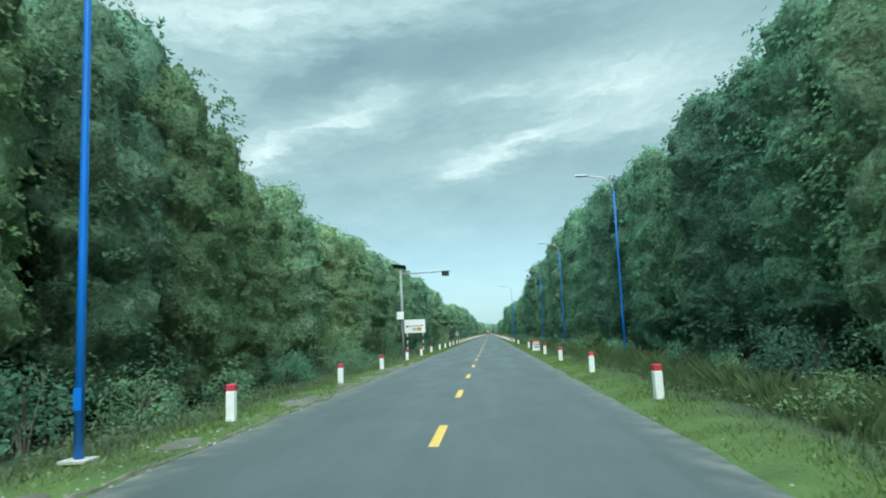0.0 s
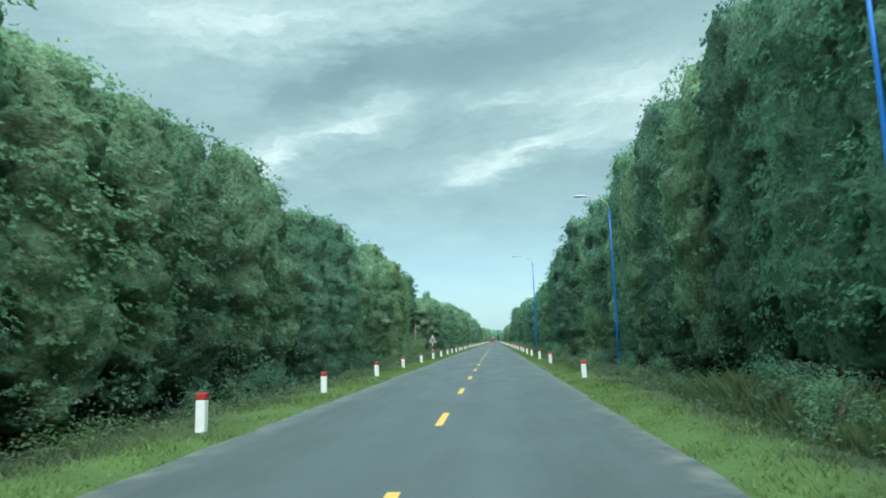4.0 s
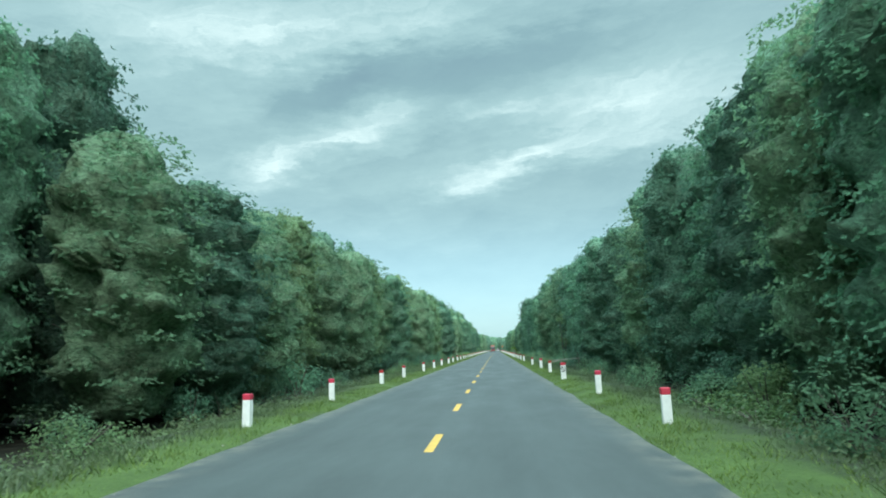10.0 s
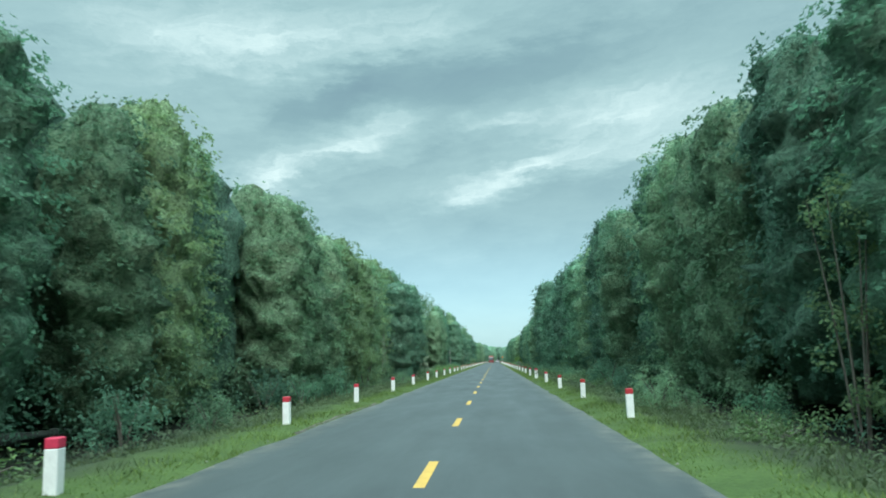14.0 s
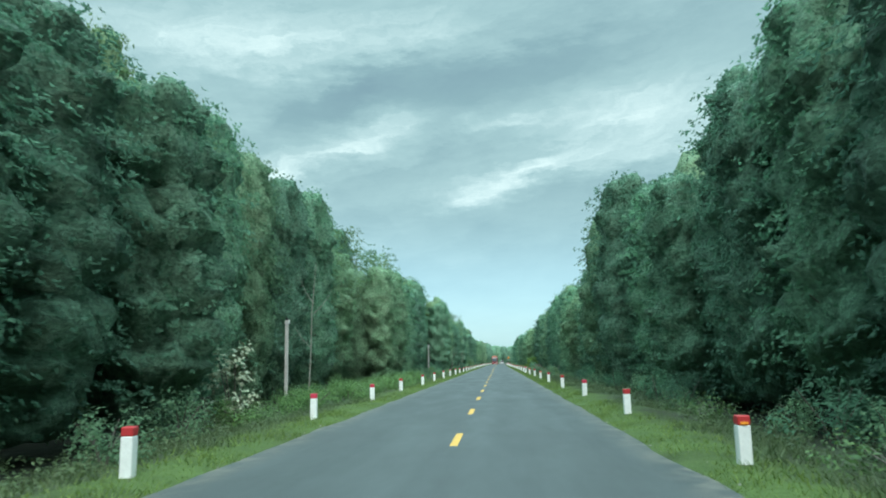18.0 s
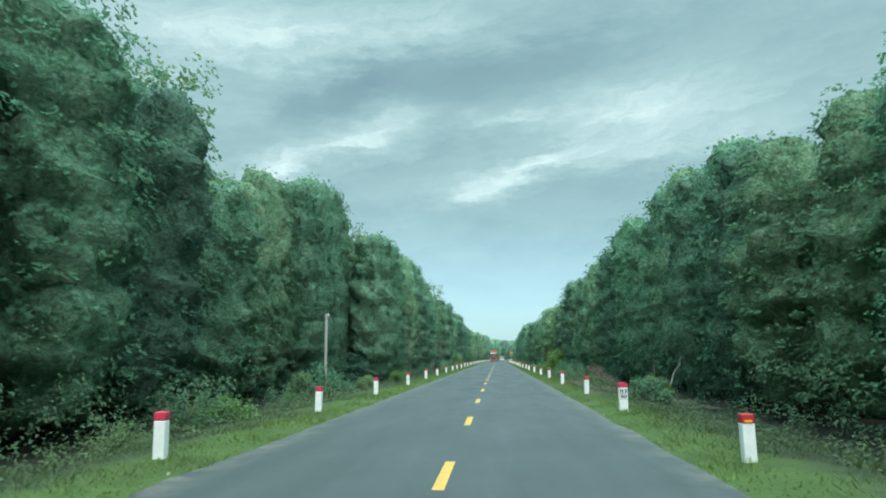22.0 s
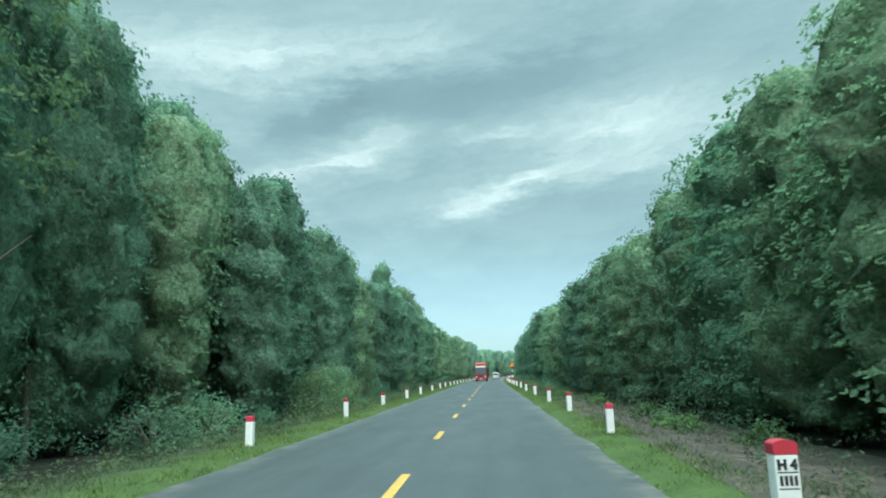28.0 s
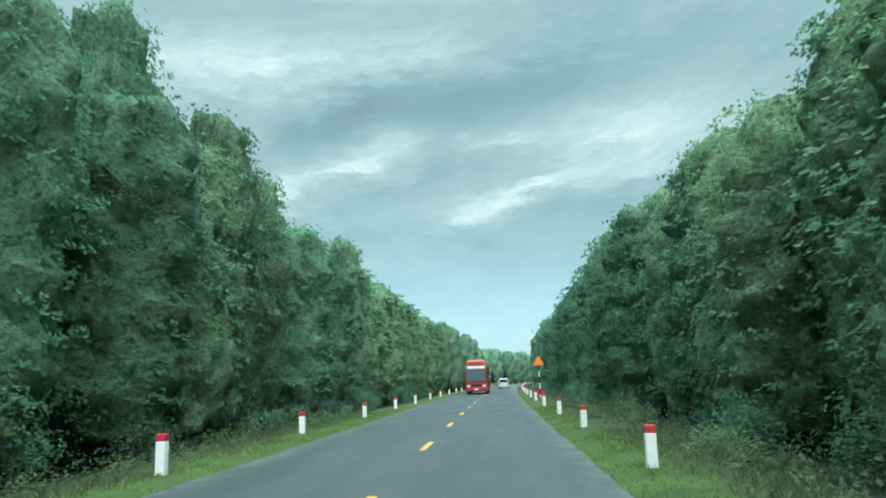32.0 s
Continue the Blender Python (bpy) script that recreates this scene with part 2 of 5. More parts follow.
WEED = material("dull_weed_leaf", (0.086, 0.120, 0.069), 0.7, 0.35, 0.6, 6.0, 0.0, island=0.25, translucent=0.35, spec=0.15)
GRASS_EDGE = material("young_edge_grass", (0.124, 0.190, 0.040), 0.6, 0.3, 0.4, 6.0, 0.0, island=0.25, random_tint=0.06, translucent=0.3)
GRASS = material("verge_grass", (0.086, 0.128, 0.050), 0.6, 0.35, 0.5, 6.0, 0.0, island=0.22, random_tint=0.06, translucent=0.3)



def leafy_body(name, base):
    """Foliage too dense to tell its leaves apart: leaf-sized cells of their own tone and tilt."""
    mat = material(name, base, 0.6, 0.35, 0.5, 3.0, 0.0, random_tint=0.22, spec=0.12)
    nt = mat.node_tree
    nodes, links = nt.nodes, nt.links
    b = nodes["Principled BSDF"]
    co = nodes.new("ShaderNodeTexCoord").outputs["Object"]
    warp = nodes.new("ShaderNodeTexNoise")
    warp.inputs["Scale"].default_value, warp.inputs["Detail"].default_value = 3.0, 3.0
    links.new(co, warp.inputs["Vector"])
    at = nodes.new("ShaderNodeVectorMath")
    at.operation = "MULTIPLY_ADD"
    at.inputs[1].default_value = (0.22, 0.22, 0.22)
    links.new(warp.outputs["Color"], at.inputs[0])
    links.new(co, at.inputs[2])
    cell = nodes.new("ShaderNodeTexVoronoi")
    cell.inputs["Scale"].default_value = 12.0
    links.new(at.outputs[0], cell.inputs["Vector"])
    tuft = nodes.new("ShaderNodeTexNoise")
    tuft.inputs["Scale"].default_value, tuft.inputs["Detail"].default_value, tuft.inputs["Roughness"].default_value = 2.6, 7.0, 0.72
    links.new(co, tuft.inputs["Vector"])
    tone = nodes.new("ShaderNodeSeparateXYZ")
    links.new(cell.outputs["Color"], tone.inputs[0])
    val = nodes.new("ShaderNodeMapRange")
    val.inputs["To Min"].default_value, val.inputs["To Max"].default_value = 0.68, 1.32
    links.new(tone.outputs[0], val.inputs["Value"])
    hsv = nodes.new("ShaderNodeHueSaturation")
    links.new(b.inputs["Base Color"].links[0].from_socket, hsv.inputs["Color"])
    links.new(val.outputs[0], hsv.inputs["Value"])
    links.new(hsv.outputs[0], b.inputs["Base Color"])
    normal = None
    for height, dist in ((tuft.outputs["Fac"], 0.5), (tone.outputs[1], 0.035)):
        bp = nodes.new("ShaderNodeBump")
        bp.inputs["Strength"].default_value, bp.inputs["Distance"].default_value = 1.0, dist
        links.new(height, bp.inputs["Height"])
        if normal:
            links.new(normal, bp.inputs["Normal"])
        normal = bp.outputs[0]
    links.new(normal, b.inputs["Normal"])
    return mat


BODY = {LEAF_A: leafy_body("broad_leaf_mass", (0.202, 0.314, 0.183)), LEAF_B: leafy_body("dark_leaf_mass", (0.150, 0.268, 0.175)), LEAF_D: leafy_body("olive_leaf_mass", (0.204, 0.308, 0.162))}

# ---- mesh helpers ----


def part(name, bm, mat, parent=None, label="", smooth=False):
    """Links a bmesh as one mesh object, under its parent if one is given."""
    me = bpy.data.meshes.new(name)
    bm.to_mesh(me)
    bm.free()
    me.materials.append(mat)
    if smooth:
        for p in me.polygons:
            p.use_smooth = True
    ob = new(name, me)
    ob.parent = parent
    if label:
        ob["label"] = label
    return ob


def raw(name, verts, faces, mat, parent=None, smooth=False):
    me = bpy.data.meshes.new(name)
    me.from_pydata(verts, [], faces)
    me.materials.append(mat)
    if smooth:
        for p in me.polygons:
            p.use_smooth = True
    ob = new(name, me)
    ob.parent = parent
    return ob


def box(sx, sy, sz, m=None, bevel=0.0, bm=None, segments=1):
    """A box with its base at z = 0, bevelled."""
    own = bmesh.new()
    bmesh.ops.create_cube(own, size=1.0, matrix=Matrix.Translation((0, 0, sz / 2)) @ Matrix.Diagonal((sx, sy, sz, 1)))
    if bevel:
        bmesh.ops.bevel(own, geom=own.edges[:], offset=bevel, segments=segments, affect="EDGES", profile=0.5)
    if m is not None:
        own.transform(m)
    if bm is None:
        return own
    me = bpy.data.meshes.new("t")
    own.to_mesh(me)
    own.free()
    bm.from_mesh(me)
    bpy.data.meshes.remove(me)
    return bm


def tube(path, radii, sides=10, bm=None):
    """A round tube along a list of places."""
    bm = bm or bmesh.new()
    rings = []
    for i, p in enumerate(path):
        p = Vector(p)
        a, b = Vector(path[max(i - 1, 0)]), Vector(path[min(i + 1, len(path) - 1)])
        q = (b - a).to_track_quat("Z", "Y")
        rings.append([bm.verts.new(p + q @ Vector((radii[i] * math.cos(2 * math.pi * k / sides), radii[i] * math.sin(2 * math.pi * k / sides), 0))) for k in range(sides)])
    for r, s in zip(rings, rings[1:]):
        for k in range(sides):
            bm.faces.new((r[k], r[(k + 1) % sides], s[(k + 1) % sides], s[k]))
    bm.faces.new(rings[0][::-1])
    bm.faces.new(rings[-1])
    return bm


def empty(name, x, y, z=0.0, turn=0.0):
    ob = new(name)
    ob.empty_display_size = 0.2
    ob.matrix_basis = pose(x, y, z, 0, 0, turn)
    return ob


def lettering(text, size, mat, parent, m, label=""):
    cu = bpy.data.curves.new("lettering", "FONT")
    cu.body, cu.size, cu.align_x, cu.align_y, cu.extrude, cu.offset = text, size, "CENTER", "CENTER", 0.003, 0.006 * size / 0.1
    cu.materials.append(mat)
    ob = new("lettering", cu)
    ob.parent, ob.matrix_basis = parent, m
    if label:
        ob["label"] = label
    return ob


# ---- ground and road ----
GROUND_D = [0, 3.2, 3.6, 4.1, 4.7, 5.4, 6.2, 7.2, 8.5, 10, 13, 18, 26, 40, 70, 140, 400, 2500]
GROUND_Z = [-0.12, -0.12, -0.03, 0.04, 0.05, 0.0, -0.12, -0.3, -0.5, -0.62, -0.7, -0.7, -0.7, -0.7, -0.7, -0.7, -0.7, -0.7]


def gz(d):
    return float(np.interp(abs(d), GROUND_D, GROUND_Z))


def build_ground():
    ds = [-d for d in GROUND_D[:0:-1]] + GROUND_D
    ys = [-2000, -600, -200, -80] + [float(v) for v in np.arange(-40, 1001, 4)] + [1100, 1400, 2000, 3500]
    verts, faces = [], []
    for y in ys:
        yy = min(max(y, 0), 1000)
        for d in ds:
            k = 0.16 if 4.3 < abs(d) < 60 else 0.02
            n = noise.noise(Vector((d * 0.45, y * 0.22, 0.0))) * k if abs(d) > 3.7 else 0
            verts.append((cx(yy) * (1 if abs(d) < 300 else 0) + d, y, gz(d) + n))
    w = len(ds)
    for j in range(len(ys) - 1):
        for i in range(w - 1):
            faces.append((j * w + i, j * w + i + 1, (j + 1) * w + i + 1, (j + 1) * w + i))
    mat = bpy.data.materials.new("grassy_ground")
    mat.use_nodes = True
    nt = mat.node_tree
    nodes, links = nt.nodes, nt.links
    b = nodes["Principled BSDF"]
    b.inputs["Roughness"].default_value = 0.95
    b.inputs["Specular IOR Level"].default_value = 0.2
    co = nodes.new("ShaderNodeTexCoord").outputs["Object"]

    def nz(scale, detail=6):
        n = nodes.new("ShaderNodeTexNoise")
        n.inputs["Scale"].default_value, n.inputs["Detail"].default_value = scale, detail
        links.new(co, n.inputs["Vector"])
        return n.outputs[0]

    def ramp(src, p0, c0, p1, c1):
        r = nodes.new("ShaderNodeValToRGB")
        e = r.color_ramp.elements
        e[0].position, e[0].color, e[1].position, e[1].color = p0, (*c0, 1), p1, (*c1, 1)
        links.new(src, r.inputs[0])
        return r.outputs[0]

    blend = nodes.new("ShaderNodeMath")
    blend.operation = "MULTIPLY_ADD"
    blend.inputs[1].default_value = 0.55
    fine = nodes.new("ShaderNodeMath")
    fine.operation = "MULTIPLY"
    fine.inputs[1].default_value = 0.45
    links.new(nz(16.0, 3), fine.inputs[0])
    links.new(nz(1.1), blend.inputs[0])
    links.new(fine.outputs[0], blend.inputs[2])
    lush = ramp(blend.outputs[0], 0.36, (0.052, 0.082, 0.026), 0.64, (0.090, 0.138, 0.040))
    weedy = ramp(blend.outputs[0], 0.36, (0.031, 0.043, 0.024), 0.64, (0.066, 0.084, 0.045))
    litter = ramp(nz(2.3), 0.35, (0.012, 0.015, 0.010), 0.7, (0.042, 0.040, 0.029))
    patch = ramp(nz(0.25), 0.55, (0, 0, 0), 0.66, (1, 1, 1))
    # leaf litter under the trees, colour darkened for their shade; grass on open verge
    at = nodes.new("ShaderNodeSeparateXYZ")
    links.new(nodes.new("ShaderNodeTexCoord").outputs["Object"], at.inputs[0])
    # lush turf beside the asphalt, dull weeds further out
    reach = nodes.new("ShaderNodeMath")
    reach.operation = "ABSOLUTE"
    links.new(at.outputs[0], reach.inputs[0])
    wave = nodes.new("ShaderNodeMath")
    wave.operation = "MULTIPLY_ADD"
    wave.inputs[1].default_value = 3.0
    links.new(nz(0.6, 4), wave.inputs[0])
    links.new(reach.outputs[0], wave.inputs[2])
    band = nodes.new("ShaderNodeMapRange")
    band.inputs["From Min"].default_value, band.inputs["From Max"].default_value = 6.0, 7.2
    links.new(wave.outputs[0], band.inputs["Value"])
    turf = nodes.new("ShaderNodeMixRGB")
    links.new(band.outputs[0], turf.inputs[0])
    links.new(lush, turf.inputs[1])
    links.new(weedy, turf.inputs[2])
    green = turf.outputs[0]
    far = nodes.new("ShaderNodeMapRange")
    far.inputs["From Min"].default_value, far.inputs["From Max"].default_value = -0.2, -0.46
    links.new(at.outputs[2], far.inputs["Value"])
    mx = nodes.new("ShaderNodeMath")
    mx.operation = "MAXIMUM"
    mul = nodes.new("ShaderNodeMath")
    mul.operation = "MULTIPLY"
    mul.inputs[1].default_value = 0.45
    links.new(patch, mul.inputs[0])
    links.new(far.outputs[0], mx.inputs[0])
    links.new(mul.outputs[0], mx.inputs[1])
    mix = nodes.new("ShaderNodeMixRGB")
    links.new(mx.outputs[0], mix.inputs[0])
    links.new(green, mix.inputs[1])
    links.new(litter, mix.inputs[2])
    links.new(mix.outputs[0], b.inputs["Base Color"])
    bp = nodes.new("ShaderNodeBump")
    bp.inputs["Strength"].default_value, bp.inputs["Distance"].default_value = 0.7, 0.06
    links.new(nz(9.0), bp.inputs["Height"])
    links.new(bp.outputs[0], b.inputs["Normal"])
    tagged(raw("ground", verts, faces, mat, smooth=True), "grassy road verge falling to leaf litter under trees, darkened as if shaded", "ground", kind="structure")


build_ground()


def build_road():
    ys = [float(v) for v in np.arange(-60, 1000, 1.0)]
    cross = [-3.62, -3.3, -1.8, 0.0, 1.8, 3.25, 3.56]
    verts, faces = [], []
    for y in ys:
        l = noise.noise(Vector((0, y * 0.35, 1))) * 0.13 + noise.noise(Vector((0, y * 1.3, 9))) * 0.06
        r = noise.noise(Vector((7, y * 0.35, 4))) * 0.13 + noise.noise(Vector((3, y * 1.3, 2))) * 0.06
        row = [cross[0] + l, *cross[1:-1], cross[-1] + r]
        for k, d in enumerate(row):
            verts.append((cx(y) + d, y, 0.0 if 0 < k < 6 else -0.012))
        verts.append((cx(y) + row[0] - 0.02, y, -0.1))
        verts.append((cx(y) + row[-1] + 0.02, y, -0.1))
    w = len(cross) + 2
    for j in range(len(ys) - 1):
        a, b = j * w, (j + 1) * w
        for i in range(len(cross) - 1):
            faces.append((a + i, a + i + 1, b + i + 1, b + i))
        faces.append((a + 7, a, b, b + 7))
        faces.append((a + 6, a + 8, b + 8, b + 6))
    tagged(raw("road", verts, faces, ASPHALT), "grey worn asphalt two-lane road with ragged edges", "road", kind="structure")


build_road()

# centre dashes: number and place of some of them, evenly spread between
DASH_N = [-4, 0, 2, 4, 6, 8, 12, 13, 14, 16, 18, 20, 22, 24, 26, 28, 31, 35, 37, 39, 41, 43, 45, 47, 48, 49, 50, 52, 56, 58, 60, 62, 63, 65, 67, 69, 110]
DASH_Y = [-21, 11.3, 26.7, 43, 59.1, 75.4, 107, 115.3, 122.4, 137.4, 152.8, 167.5, 182.3, 197.7, 213.6, 230, 254.9, 285.5, 301.2, 317.3, 333, 348.4, 364.4, 380.6, 389.1, 397.6, 404.7,
          420.7, 454, 470.4, 487.5, 504.9, 512.7, 529.1, 546.9, 563.8, 897]


def build_dashes():
    first = None
    for n in range(-3, 108):
        y = float(np.interp(n, DASH_N, DASH_Y))
        if first is None:
            bm = box(0.155, 2.3, 0.012, None, 0.004)
            first = tagged(part("centre_line_dash", bm, YELLOW), "faded yellow painted dash on the road's centre line", "road marking", "centre line dashes")
            first.matrix_basis = pose(cx(y), y, -0.008, 0, 0, math.degrees(heading(y)))
        else:
            copy_thing(first, pose(cx(y), y, -0.008, 0, 0, math.degrees(heading(y))))


build_dashes()

# ---- posts ----
LEFT_Y = [14.2, 24.6, 34.1, 44.9, 54.2, 64.2, 73.8, 83.4, 93.5, 103.6, 113.9, 123.9, 132.9, 143.2, 152.1, 161.5, 170.6, 178.9, 189.3, 198, 209, 218.3, 228.4, 238, 247.7, 257.4, 267.2, 277,
          286.8, 296.4, 306.8, 316.2, 325.5, 336.1, 345.2, 355.3, 365.4, 374.9, 384.6, 395.4, 406.2, 415.8, 426.6, 436.4, 445.9, 457, 466.9, 476.9, 488.2, 498.6, 509.1, 519, 530.4, 542, 551.6, 561.9]
RIGHT_Y = [15.4, 25, 35.4, 45.2, 64.9, 87.2, 103.7, 114, 124, 133, 142.5, 151.2, 159.9, 169, 178.1, 198, 207.1, 217.9, 238, 247.1, 256.7, 266.5, 287, 297, 306.4, 315.8, 325.4, 336,
           345.05, 355.2, 365.3, 384, 395.3, 405.7, 414.6, 425.7, 436.2, 446.4, 457.2, 477.8, 487.7, 496.8, 508.4, 520.4, 530.8, 541.2, 550.8, 559.7]
LEFT_Y += [571.7 + 10.2 * k for k in range(26)]
RIGHT_Y += [569.2 + 10.2 * k for k in range(26)]
REFLECT = {25, 64.9, 103.7, 133, 151.2, 297, 345.05, 365.3, 384, 446.4, 457.2}
MARKED = {"H1": 189.0, "H2": 276.5, "H3": 375.2, "H4": 467.2}


def post_mesh(top):
    """A square post with a chamfered head; the white shaft or the red head alone."""
    if top:
        bm = box(0.182, 0.182, 0.135, Matrix.Translation((0, 0, 0.565)), 0.014)
    else:
        bm = box(0.18, 0.18, 0.765, Matrix.Translation((0, 0, -0.2)), 0.012)
    return bm


def build_posts():
    plain = shiny = None
    rng = random.Random(5)
    for side in (-1, 1):
        for y in LEFT_Y if side < 0 else RIGHT_Y:
            d = (4.38 if side > 0 else -4.48) + rng.uniform(-0.05, 0.05)
            m = pose(cx(y) + d, y, gz(d) + rng.uniform(-0.03, 0.03), rng.uniform(-1, 1), rng.uniform(-0.9, 0.9), math.degrees(heading(y)) + rng.uniform(-6, 6))
            lit = side == 1 and y in REFLECT
            model = shiny if lit else plain
            if model is None:
                model = empty("guide_post", 0, 0)
                part("shaft", post_mesh(False), WHITE, model, "whitewashed concrete shaft with grime")
                part("head", post_mesh(True), RED, model, "red painted head")
                if lit:
                    part("reflector", box(0.11, 0.02, 0.04, Matrix.Translation((0, -0.098, 0.575)), 0.004), ORANGE, model, "small orange reflector")
                tagged(model, "white concrete guide post with red head and orange reflector" if lit else "white concrete guide post with red painted head, in grass", "guide post", "guide posts along the road")
                model.matrix_basis = m
                if lit:
                    shiny = model
                else:
                    plain = model
            else:
                copy_thing(model, m)


build_posts()


def rounded_stone(w, d, z0, z1, arch, bevel=0.015, sides=14):
    """A slab from z0 to z1 whose top is an arch of the given rise."""
    bm = bmesh.new()
    pts = [(-w / 2, z0), (w / 2, z0)]
    pts += [(w / 2 * math.cos(a), z1 - arch + arch * math.sin(a)) for a in (math.pi * k / sides for k in range(sides + 1))]
    front = [bm.verts.new((x, -d / 2, z)) for x, z in pts]
    back = [bm.verts.new((x, d / 2, z)) for x, z in pts]
    bm.faces.new(front)
    bm.faces.new(back[::-1])
    for i in range(len(pts)):
        j = (i + 1) % len(pts)
        bm.faces.new((front[j], front[i], back[i], back[j]))
    bmesh.ops.recalc_face_normals(bm, faces=bm.faces[:])
    bmesh.ops.remove_doubles(bm, verts=bm.verts[:], dist=0.001)
    return bm


def front(z, y=-0.1):
    return Matrix.Translation((0, y, z)) @ Matrix.Rotation(radians(90), 4, "X")


def build_km_stone():
    st = empty("kilometre_stone", 4.4, 54.4, gz(4.4) - 0.02, 3)
    part("slab", rounded_stone(0.54, 0.22, -0.15, 0.64, 0.001), WHITE, st, "white painted concrete slab")
    part("cap", rounded_stone(0.55, 0.23, 0.64, 0.95, 0.27), RED, st, "red painted round cap")
    part("base", box(0.72, 0.4, 0.12, Matrix.Translation((0, 0, -0.1)), 0.02), CONCRETE, st, "low concrete footing")
    lettering("Km2411", 0.14, WHITE, st, front(0.72, -0.118) @ Matrix.Diagonal((0.9, 1, 1, 1)), "white painted kilometre figure")
    lettering("KHAI LONG", 0.14, BLACK, st, front(0.53, -0.113) @ Matrix.Diagonal((0.68, 1, 1, 1)), "black painted place name")
    lettering("17-KM", 0.165, BLACK, st, front(0.34, -0.113) @ Matrix.Diagonal((0.9, 1, 1, 1)), "black painted distance")
    part("writing_bar", box(0.22, 0.006, 0.03, Matrix.Translation((0, -0.108, 0.83)), 0.0), WHITE, st, "small illegible white line")
    tagged(st, "white concrete kilometre stone with red round top and lettering", "kilometre stone")


def build_marked_posts():
    for text, y in MARKED.items():
        st = empty("hectometre_stone", 4.3, y, gz(4.3), 2)
        part("slab", box(0.235, 0.19, 0.85, Matrix.Translation((0, 0, -0.2)), 0.012), WHITE, st, "white painted concrete slab")
        part("cap", rounded_stone(0.24, 0.195, 0.652, 0.79, 0.045), RED, st, "red painted cap")
        lettering(text[0] + " " + text[1], 0.13, BLACK, st, front(0.55, -0.098), "black painted mark")
        for z in (0.475, 0.32):
            part("painted_line", box(0.2, 0.005, 0.012, Matrix.Translation((0, -0.096, z))), BLACK, st)
        for k in range(4):
            part("writing_bar", box(0.03, 0.006, 0.095, Matrix.Translation((-0.07 + 0.047 * k, -0.096, 0.355))), BLACK, st, "illegible black figure")
        tagged(st, "small white concrete distance stone with red cap and black lettering", "distance stone", "distance stones")


build_km_stone()
build_marked_posts()

# ---- trees ----


def leaf_mesh(name, centres, outs, sizes, mat, rng, narrow=0.5, folded=False, mass=None, ways=None):
    """Small pointed leaves at the given places, facing roughly outwards; folded: two faces each, along the midrib."""
    n = len(centres)
    c = np.asarray(centres)
    o = np.asarray(outs) + (rng.normal(0, 0.36, (n, 3)) + np.array([0, 0, 0.3]) if ways is None else 0)
    o /= np.linalg.norm(o, axis=1)[:, None] + 1e-9
    t = rng.normal(0, 1, (n, 3)) + np.array([0, 0, -0.35]) if ways is None else np.array(ways)
    t -= (t * o).sum(1)[:, None] * o
    t /= np.linalg.norm(t, axis=1)[:, None] + 1e-9
    s = np.cross(o, t)
    L = np.asarray(sizes)[:, None]
    W = L * narrow
    k = 4 if folded else 3
    v = np.empty((n, k, 3))
    if folded:
        v[:, 0] = c - t * L * 0.5
        v[:, 1] = c - t * L * 0.02 + s * W * 0.5 - o * L * 0.06
        v[:, 2] = c + t * L * 0.5 - o * L * 0.10
        v[:, 3] = c - t * L * 0.02 - s * W * 0.5 - o * L * 0.06
    else:
        skew = rng.uniform(-0.3, 0.3, (n, 1))
        v[:, 0] = c + t * L * 0.5
        v[:, 1] = c - t * L * (0.4 + skew) + s * W * 0.5
        v[:, 2] = c - t * L * (0.4 - skew) - s * W * 0.5
    verts, loops, starts = v.reshape(-1, 3), np.arange(k * n), np.arange(0, k * n, k)
    if mass is not None:
        loops = np.r_[loops, np.ravel(mass[1]) + k * n]
        starts = np.r_[starts, k * n + np.arange(0, 3 * len(mass[1]), 3)]
        verts = np.concatenate([verts, mass[0]])
    me = bpy.data.meshes.new(name)
    me.vertices.add(len(verts))
    me.vertices.foreach_set("co", verts.ravel())
    me.loops.add(len(loops))
    me.loops.foreach_set("vertex_index", loops.astype(np.int32))
    me.polygons.add(len(starts))
    me.polygons.foreach_set("loop_start", starts.astype(np.int32))
    me.update(calc_edges=True)
    me.materials.append(mat)
    if mass is not None:
        me.materials.append(mass[2])
        index = np.zeros(len(starts), np.int32)
        index[n:] = 1
        me.polygons.foreach_set("material_index", index)
        me.polygons.foreach_set("use_smooth", index.astype(bool))
    return me


def rosettes(rng, tips, axes, leaf, per):
    """Leaves spread round each twig tip: their centres, facings, lengths and ways."""
    A = np.repeat(np.asarray(axes), per, 0) + rng.normal(0, 0.22, (len(tips) * per, 3))
    A /= np.linalg.norm(A, axis=1)[:, None] + 1e-9
    r = rng.normal(0, 1, A.shape)
    r -= (r * A).sum(1)[:, None] * A
    r /= np.linalg.norm(r, axis=1)[:, None] + 1e-9
    t = A * 0.45 + r * 0.9 + np.array([0, 0, -0.08])
    t /= np.linalg.norm(t, axis=1)[:, None]
    o = A - (A * t).sum(1)[:, None] * t + rng.normal(0, 0.14, A.shape)
    L = leaf * (0.7 + 0.6 * rng.random(len(A)))
    return np.repeat(np.asarray(tips), per, 0) + t * L[:, None] * 0.5, o, L, t


